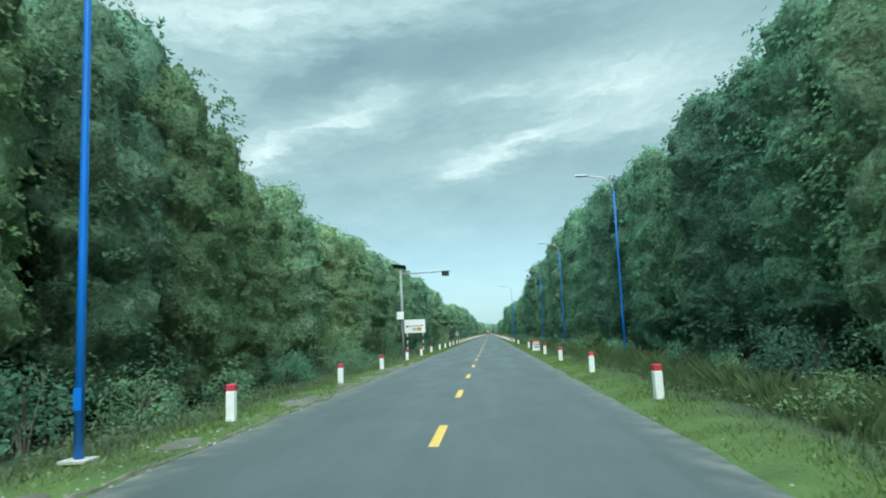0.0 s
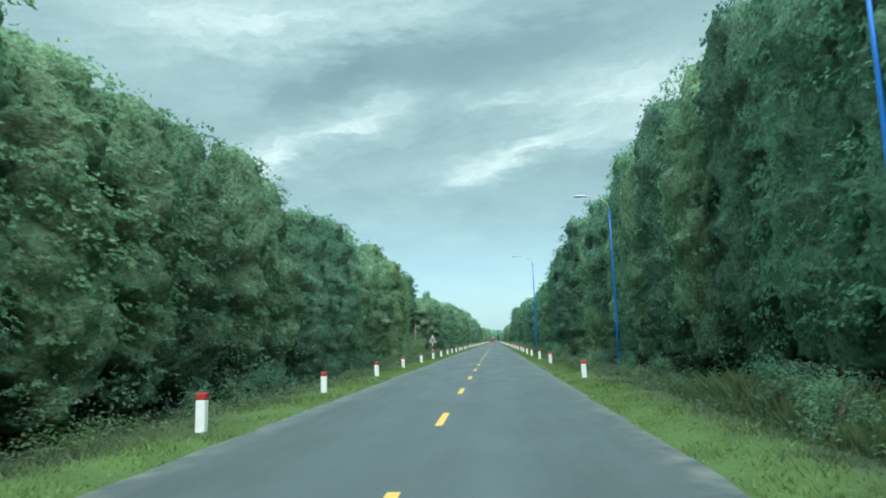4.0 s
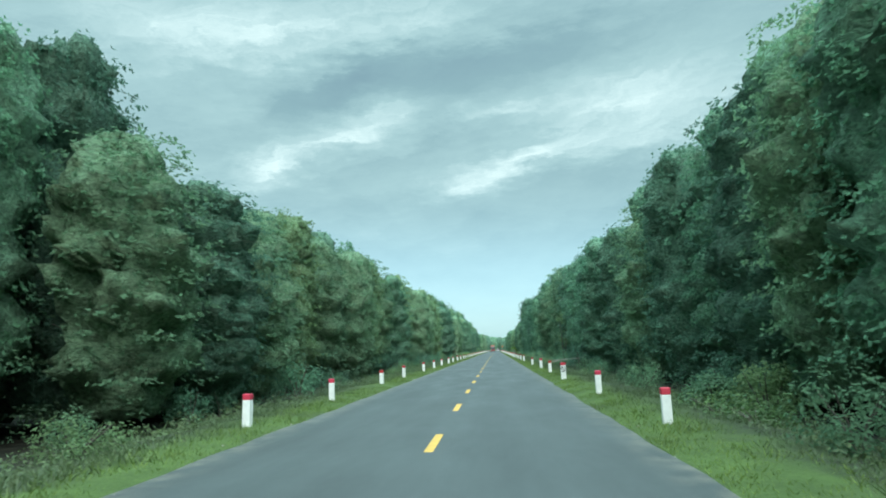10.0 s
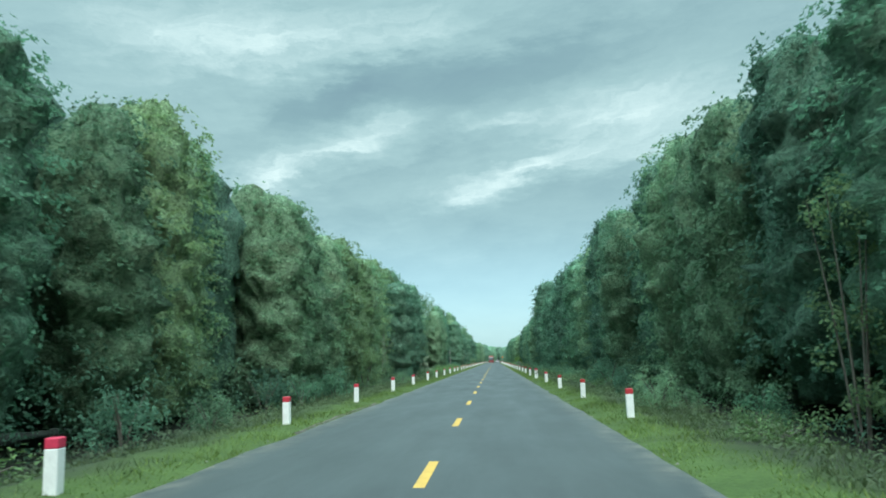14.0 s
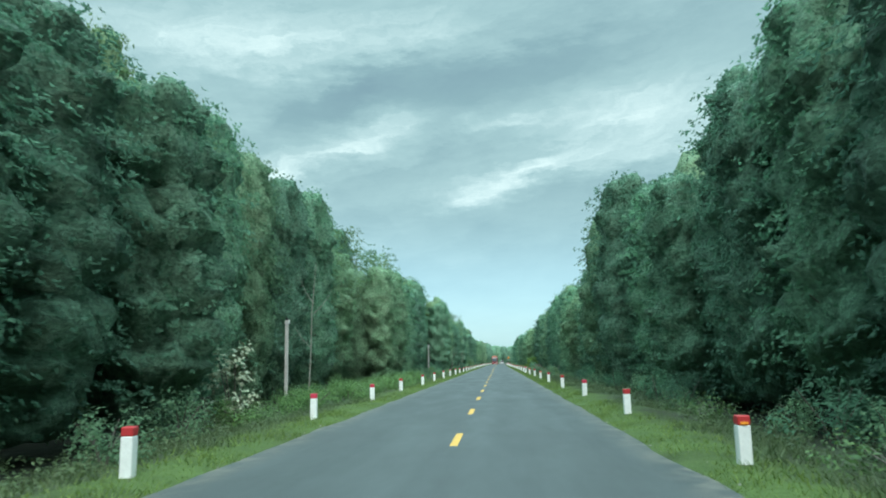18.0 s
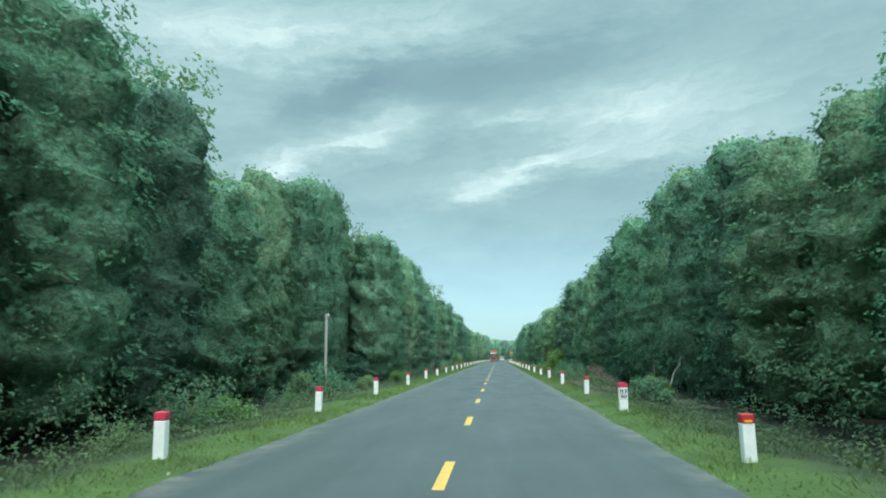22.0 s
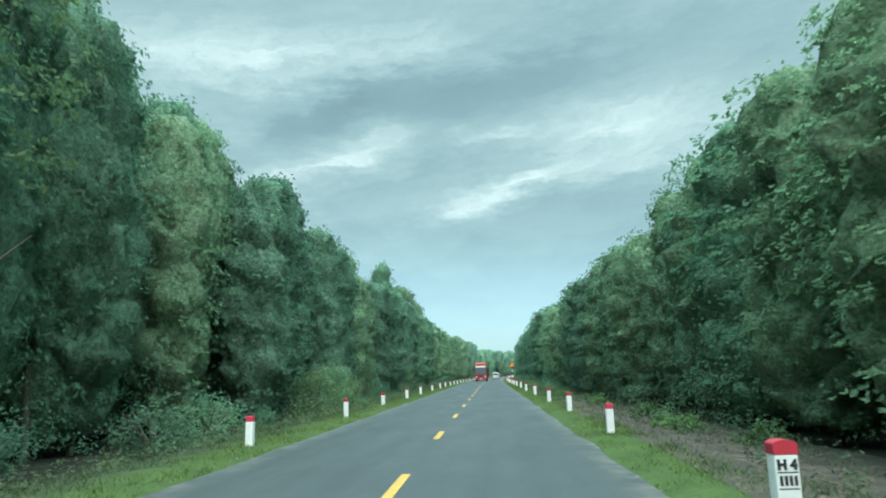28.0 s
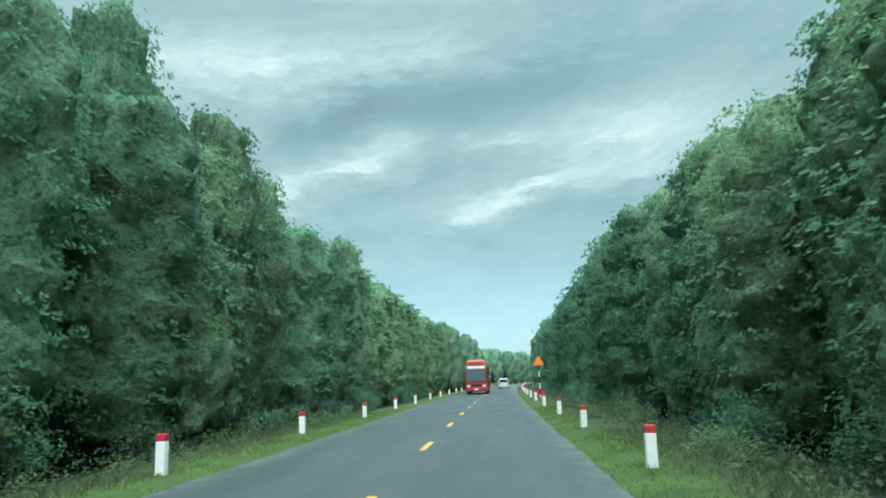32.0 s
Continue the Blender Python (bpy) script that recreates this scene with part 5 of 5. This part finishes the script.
def clump(name, x, y, H, R, count, leaf, mat, label, category, seed, lumps=26, narrow=0.7, hollow=0.4):
    rng = np.random.default_rng(seed)
    cs, os, ss = [], [], []
    k = count // lumps
    for i in range(lumps):
        a, f = rng.uniform(0, 6.28), rng.random()
        r = R * math.sqrt(rng.random()) * (0.9 if f < 0.6 else 0.6)
        c0 = np.array([r * math.cos(a), r * math.sin(a), H * (0.1 + 0.75 * f) * math.sqrt(max(0.15, 1 - (r / R) ** 2 * 0.8))])
        d = rng.normal(0, 1, (k, 3))
        d /= np.linalg.norm(d, axis=1)[:, None]
        cs.append(c0 + d * rng.random(k)[:, None] ** hollow * R * 0.3), os.append(d + np.array([0, 0, 0.5])), ss.append(leaf * (0.6 + 0.8 * rng.random(k)))
    c = np.concatenate(cs)
    c[:, 2] = np.maximum(c[:, 2], 0.03)
    ob = empty(name, x, y, gz(x) - 0.02)
    fol = new("foliage", leaf_mesh("foliage", c, np.concatenate(os), np.concatenate(ss), mat, rng, narrow, True))
    fol.parent = ob
    for i in range(4):
        a = rng.uniform(0, 6.28)
        part("stem", tube([(0.1 * math.cos(a), 0.1 * math.sin(a), -0.1), (0.3 * R * math.cos(a), 0.3 * R * math.sin(a), H * 0.4), (0.55 * R * math.cos(a), 0.55 * R * math.sin(a), H * 0.75)], [0.035, 0.024, 0.008], 5), BARK, ob)
    return tagged(ob, label, category)


clump("bush", 9.3, 452.2, 3.3, 2.5, 5200, 0.2, BIG_LEAF, "big bush with large round light green leaves", "bush", 1, 34, 0.9)
for i, (x, y, h, r) in enumerate([(-7.4, 309, 0.9, 1.4), (-7.0, 313, 0.8, 1.5), (-7.4, 317, 1.0, 1.7), (-7.0, 321.5, 1.1, 1.8), (-6.9, 326, 1.0, 1.6), (-6.8, 331, 1.0, 1.7), (-6.7, 336, 1.3, 1.9), (-6.9, 340, 1.2, 1.7),
                                  (-6.6, 345, 1.2, 1.6), (-6.8, 350, 1.0, 1.5), (-6.2, 404, 0.9, 0.9), (-7.0, 374, 0.8, 1.4), (-6.1, 319, 0.75, 1.2), (-8.2, 320, 0.9, 1.5), (-6.2, 324, 0.7, 1.2), (-8.0, 325, 0.9, 1.5), (-6.1, 329, 0.7, 1.2), (-8.1, 331, 0.9, 1.5), (-6.0, 334, 0.8, 1.2), (-7.9, 337, 1.0, 1.5), (-6.1, 340, 0.8, 1.2), (-8.0, 344, 1.0, 1.5), (-6.2, 347, 0.7, 1.1)]):
    clump("creeper_mound", x, y, h, r, 4000, 0.066, CREEPER, "mound of light green creepers on the verge", "creeper", 10 + i, 22)
for i, (x, y, h, r) in enumerate([(7.0, 460, 0.9, 1.3), (7.4, 463, 1.0, 1.3), (6.8, 466, 0.7, 1.2), (7.8, 457, 0.9, 1.3), (6.2, 462, 0.6, 1.1), (8.4, 461, 1.1, 1.3), (6.4, 457.5, 0.6, 1.1), (6.6, 481, 0.45, 0.9), (7.6, 488, 0.6, 1.0), (6.9, 497, 0.4, 0.9), (7.8, 504, 0.6, 1.0), (6.3, 509, 0.4, 0.9), (8.0, 478, 0.6, 0.9), (8.6, 465, 1.0, 1.3), (7.2, 454, 0.8, 1.2), (7.2, 400.8, 0.45, 0.8), (7.7, 409.8, 1.0, 1.2), (8.6, 411.5, 0.9, 1.1), (6.4, 511.4, 0.7, 0.8)]):
    clump("fern_clump", x, y, h, r, 560, 0.17, CREEPER if y < 470 or i % 2 else LEAF_C, "clump of light green ferns and weeds", "fern", 30 + i, 18, 0.35)
clump("dry_brush_heap", 7.5, 404.3, 1.45, 1.25, 3200, 0.10, STRAW, "heap of cut brown dry brush", "brush heap", 50, 22, 0.22)
clump("dry_brush_heap", 8.4, 402.6, 0.9, 0.9, 1500, 0.10, STRAW, "low heap of cut brown dry brush", "brush heap", 51, 18, 0.22)
clump("flowering_shrub", -8.0, 309.8, 3.3, 1.2, 700, 0.17, FLOWER, "pale blossoming shrub at the forest edge", "shrub", 52, 20, 0.6)


for i, (x, y, h, r, mat) in enumerate([(8.9, 118.0, 5.2, 1.9, LEAF_D), (9.8, 66.0, 3.9, 1.9, LEAF_D), (9.0, 236.0, 7.6, 1.2, LEAF_D), (-8.5, 121.0, 3.3, 1.7, LEAF_D), (-8.8, 126.0, 4.2, 1.7, LEAF_D), (-8.4, 130.5, 2.7, 1.5, LEAF_A), (-8.7, 135.0, 3.6, 1.6, LEAF_D), (-8.6, 140.5, 2.6, 1.5, LEAF_D), (-8.9, 146.0, 4.2, 1.6, LEAF_D), (-8.7, 150.5, 3.0, 1.5, LEAF_D),
                                       (-7.4, 495.0, 2.6, 1.6, LEAF_D), (-7.7, 499.5, 3.3, 1.7, LEAF_A), (-7.4, 503.5, 2.3, 1.4, LEAF_D), (8.3, 174.6, 1.6, 1.2, LEAF_D), (7.1, 175.2, 1.0, 1.0, LEAF_A), (6.4, 382.0, 1.0, 0.9, LEAF_A),
                                       (7.0, 42.2, 1.9, 1.15, LEAF_C), (9.0, 392.6, 1.2, 1.0, LEAF_D), (-8.9, 388.8, 1.6, 1.0, LEAF_D), (-7.6, 391.5, 0.8, 1.0, LEAF_A), (-7.0, 396.0, 0.8, 0.9, LEAF_D), (8.4, 44.0, 1.6, 1.2, LEAF_A), (-8.6, 40.0, 3.2, 1.7, LEAF_D), (-8.6, 44.0, 2.6, 1.6, LEAF_A), (-8.4, 60.0, 3.0, 1.6, LEAF_D), (-9.0, 274.0, 4.0, 1.7, LEAF_D),
                                       (9.3, 296.0, 4.5, 1.6, LEAF_D), (-9.2, 542.0, 6.5, 1.9, LEAF_D), (-9.2, 519.0, 4.5, 1.8, LEAF_A), (9.2, 541.0, 5.0, 1.7, LEAF_D)]):
    clump("bush", x, y, h, r, 2600, 0.112, mat, "tall leafy young growth before the trees" if h > 2.5 else "rounded leafy bush on the verge", "bush", 400 + i, 40, 0.6, 0.3)


def build_sapling(x, y, h, lean, seed):
    rng = np.random.default_rng(seed)
    st = empty("sapling", x, y, gz(x))
    part("stem", tube([(0, 0, -0.2), (lean * 0.3, 0.05, h * 0.35), (lean * 0.5, -0.05, h * 0.65), (lean, 0.1, h)], [0.042, 0.034, 0.026, 0.012], 7), PALE, st, "bare pale stem")
    for k in range(3):
        f = 0.4 + 0.17 * k + rng.uniform(-0.06, 0.06)
        a = rng.uniform(-0.6, 0.6) + (0 if k % 2 else math.pi)
        ln = rng.uniform(0.8, 1.5)
        part("branch", tube([(lean * f, 0, h * f), (lean * f + 0.5 * ln * math.cos(a), 0.5 * ln * math.sin(a), h * f + 0.5 * ln), (lean * f + ln * math.cos(a), ln * math.sin(a), h * f + 1.3 * ln)], [0.02, 0.015, 0.006], 5), PALE, st)
    return tagged(st, "thin pale leafless young tree", "tree", "thin bare trees")


for i, (x, y, h, lean) in enumerate([(-10.4, 327.8, 8.4, 0.4), (-8.2, 452.8, 5.2, -0.1), (-8.3, 450.5, 4.0, 0.2), (-8.2, 535.4, 5.4, 0.15), (-8.2, 536.2, 4.6, -0.2), (-8.3, 425.1, 4.4, 0.0),
                                     (-8.3, 427.0, 5.0, 0.3), (-9.3, 284.0, 5.0, 0.2), (-9.4, 287.0, 5.4, -0.2), (-8.4, 464.0, 4.6, 0.4), (-8.4, 470.0, 5.0, -0.1), (-7.7, 130.9, 4.4, 1.9)]):
    build_sapling(x, y, h, lean, 70 + i)


def build_branch(x, y, z, ln, turn, tilt, r=0.035):
    st = part("fallen_branch", tube([(0, 0, 0), (ln * 0.4, 0.08, 0.05), (ln * 0.75, -0.03, 0.02), (ln, 0.06, 0.1)], [r, r * 0.85, r * 0.6, r * 0.25], 6), PALE)
    st.matrix_basis = pose(x, y, z, 0, tilt, turn)
    tagged(st, "bare pale fallen branch lying on the verge", "branch", "fallen branches")


build_branch(5.3, 207.3, 0.55, 2.4, 8, -3)
build_branch(5.0, 206.6, 0.45, 1.9, 2, -8, 0.025)
build_branch(6.6, 216.0, -0.1, 2.2, -10, -2)
build_branch(9.6, 391.8, 0.1, 1.6, 20, -60, 0.045)
build_branch(9.3, 394.6, -0.35, 1.5, 20, -82, 0.03)


def litter_patch():
    """Cut sticks and brown leaves on the cleared verge."""
    rng = np.random.default_rng(8)
    n = 9000
    y = np.r_[rng.uniform(468, 531, n * 4 // 5), rng.uniform(385, 400, n // 5)]
    d = np.where(y > 497, 5.6, 4.4) + np.where(y > 497, 3.2, 4.1) * rng.random(n) ** 0.8
    c = np.stack([d, y, np.interp(d, GROUND_D, GROUND_Z) + 0.03 + 0.08 * rng.random(n)], 1)
    ob = new("leaf_litter", leaf_mesh("leaf_litter", c, np.tile([0, 0, 1.6], (n, 1)), 0.05 + 0.14 * rng.random(n) ** 1.5, DRY, rng, 0.35))
    tagged(ob, "brown cut leaves and twigs on the cleared verge", "leaf litter", kind="stuff")
    bm = bmesh.new()
    for k in range(190):
        yy = rng.uniform(468, 530) if k % 6 else rng.uniform(385, 400)
        dd = rng.uniform(6.0 if yy > 497 else 4.9, 8.3)
        a, ln = rng.uniform(0, 6.28), rng.uniform(0.25, 0.85)
        z = gz(dd) + 0.05
        tube([(dd, yy, z), (dd + ln * 0.5 * math.cos(a), yy + ln * 0.5 * math.sin(a) + 0.04, z + rng.uniform(0, 0.12)), (dd + ln * math.cos(a), yy + ln * math.sin(a), z + rng.uniform(0, 0.15))], [0.014, 0.011, 0.005], 5, bm)
    tagged(part("twigs", bm, STICK), "scattered cut twigs on the cleared verge", "twigs", kind="stuff")


STICK = material("weathered_stick", (0.19, 0.165, 0.13), 0.9, 0.3, 5.0, 40.0, 0.3)
litter_patch()


def mud_smear(x, y, w, l, count, seed):
    """A broken smear: many thin slivers drawn out across the lane."""
    rng = random.Random(seed)
    bm = bmesh.new()
    for j in range(count):
        sx, sy = x + w * rng.uniform(-1, 1), y + l * rng.uniform(-1, 1) ** 3
        a, b = rng.uniform(0.05, 0.26), rng.uniform(0.012, 0.05)
        ring = [bm.verts.new((sx + a * rng.uniform(0.6, 1.2) * math.cos(k * 0.6283), sy + b * rng.uniform(0.5, 1.3) * math.sin(k * 0.6283), 0.004 + 0.0004 * j)) for k in range(10)]
        bm.faces.new(ring)
    tagged(part("mud_smear", bm, WET), "pale broken smear on the asphalt, for painted wet sheen and scuffs", "mud stain", "mud stains")


WET = material("pale_sheen_and_scuff", (0.25, 0.255, 0.24), 0.7, 0.45, 5.0, 30.0, 0.2, island=0.3)
# first two smears paint a puddle's sky reflection as pale colour; others are scuffs
for i, (x, y, w, l, n) in enumerate([(2.35, 101.3, 0.75, 0.5, 30), (2.8, 100.5, 0.5, 0.45, 26), (1.95, 154.6, 0.22, 0.1, 6), (0.32, 151.2, 0.2, 0.07, 4), (0.3, 147.5, 0.25, 0.08, 4)]):
    mud_smear(x, y, w, l, n, i)


def bare_shoulder():
    """Loose stones, crumbs of asphalt and dry soil along the broken edge of the road."""
    rng = np.random.default_rng(91)
    n = 2600
    side = np.where(rng.random(n) < 0.75, -1, 1)
    y = np.where(side < 0, np.where(rng.random(n) < 0.6, rng.uniform(4, 52, n), rng.uniform(52, 540, n)), rng.uniform(4, 540, n))
    d = 3.5 + np.abs(rng.normal(0, 0.32, n)) * np.where((side < 0) & (y < 52), 1.9, 0.8)
    s = 0.012 + 0.035 * rng.random(n) ** 2.5
    base = np.array([(1, 0, 0), (0, 1, 0), (-1, 0, 0), (0, -1, 0), (0, 0, 0.8)])
    turn = rng.uniform(0, 6.28, n)
    p = base[None] * s[:, None, None] * rng.uniform(0.6, 1.3, (n, 5, 1))
    rx = p[..., 0] * np.cos(turn)[:, None] - p[..., 1] * np.sin(turn)[:, None]
    ry = p[..., 0] * np.sin(turn)[:, None] + p[..., 1] * np.cos(turn)[:, None]
    z = np.where(d < 3.62, 0.0, np.interp(d, GROUND_D, GROUND_Z))
    v = np.stack([rx + (side * d)[:, None], ry + y[:, None], p[..., 2] + z[:, None] - 0.003], -1).reshape(-1, 3)
    tri = np.array([(0, 1, 4), (1, 2, 4), (2, 3, 4), (3, 0, 4)])
    f = (tri[None] + 5 * np.arange(n)[:, None, None]).reshape(-1, 3)
    tagged(raw("gravel", v.tolist(), f.tolist(), STONE_CRUMB), "loose stones and asphalt crumbs along the road edge", "gravel", kind="stuff")
    bm = bmesh.new()
    rnd = random.Random(5)
    for j in range(20):
        yy = rnd.uniform(6, 50)
        w, l = rnd.uniform(0.18, 0.5), rnd.uniform(0.6, 2.0)
        x0 = -3.75 - rnd.uniform(0, 0.45)
        ring = [bm.verts.new((x0 + w * (0.7 + 0.5 * rnd.random()) * math.cos(k * 0.449), yy + l * (0.7 + 0.5 * rnd.random()) * math.sin(k * 0.449), 0.0)) for k in range(14)]
        for v in ring:
            v.co.z = gz(v.co.x) + 0.012
        mid = bm.verts.new((x0, yy, gz(x0) + 0.03))
        for k in range(14):
            bm.faces.new((ring[k], ring[(k + 1) % 14], mid))
    tagged(part("bare_soil", bm, SOIL), "patches of dry bare soil on the road shoulder", "soil", kind="stuff")


STONE_CRUMB = material("crushed_stone", (0.24, 0.235, 0.21), 0.9, 0.3, 5.0, 60.0, 0.2, island=0.35)
SOIL = material("dry_soil", (0.115, 0.108, 0.085), 0.95, 0.35, 2.5, 30.0, 0.6, island=0.15)
bare_shoulder()


def cleared_soil():
    """Bare trampled soil lying on the cleared verge."""
    rng = random.Random(14)
    for y0, y1, inner in ((468, 496, 4.45), (496, 532, 6.0), (444, 456, 4.5), (384, 400, 4.6)):
        verts, faces = [], []
        ds = [0] + [d for d in (4.7, 5.4, 6.2, 7.2, 8.5, 10) if d > inner + 0.05]
        w = len(ds)
        for y in range(y0, y1 + 1, 4):
            ds[0] = inner + rng.uniform(-0.1, 0.3) if inner < 5 else 5.4
            for d in ds:
                n = noise.noise(Vector((d * 0.45, y * 0.22, 0.0))) * 0.16
                if d < 4.7:
                    n = float(np.interp(d, [4.1, 4.7], [noise.noise(Vector((1.845, y * 0.22, 0.0))) * 0.02, noise.noise(Vector((2.115, y * 0.22, 0.0))) * 0.16]))
                verts.append((cx(y) + d, y, gz(d) + n + (0.004 if d == ds[0] else 0.015)))
        for j in range((y1 - y0) // 4):
            for i in range(w - 1):
                faces.append((j * w + i, j * w + i + 1, (j + 1) * w + i + 1, (j + 1) * w + i))
        tagged(raw("bare_soil", verts, faces, DARK_SOIL, smooth=True), "cleared strip of bare dark soil beside the road", "soil", kind="stuff")


DARK_SOIL = material("dark_soil", (0.085, 0.072, 0.055), 0.95, 0.5, 0.9, 14.0, 0.8, bump_dist=0.08)
cleared_soil()


EDGE_DIRT = material("pale_dry_dirt", (0.165, 0.15, 0.12), 0.95, 0.4, 3.0, 35.0, 0.5)


def broken_edge(side, y0, y1, seed):
    """The crumbled lip of the asphalt, with pale dirt pushed against it."""
    rng = random.Random(seed)
    verts, faces = [], []
    y, j = y0, 0
    while y < y1:
        d = side * (3.68 + 0.10 * noise.noise(Vector((y * 0.4, seed, 0))) + 0.05 * noise.noise(Vector((y * 1.7, seed, 3))))
        w, h = rng.uniform(0.03, 0.12), rng.uniform(0.004, 0.035)
        verts += [(d, y, -0.05), (d + side * w * 0.3, y, h), (d + side * w * 0.8, y, h * 0.8), (d + side * (w + 0.05), y, -0.03)]
        if j:
            faces += [(4 * j - 4 + i, 4 * j - 3 + i, 4 * j + 1 + i, 4 * j + i) for i in range(3)]
        j += 1
        y += rng.uniform(0.12, 0.3)
    tagged(raw("dirt_edge", verts, faces, EDGE_DIRT), "crumbled asphalt lip and pale dirt along the road", "road edge", kind="stuff")


for side, y0, y1 in ((-1, 6, 30), (-1, 33, 58), (-1, 120, 131), (-1, 236, 248), (1, 96, 104)):
    broken_edge(side, y0, y1, y0)
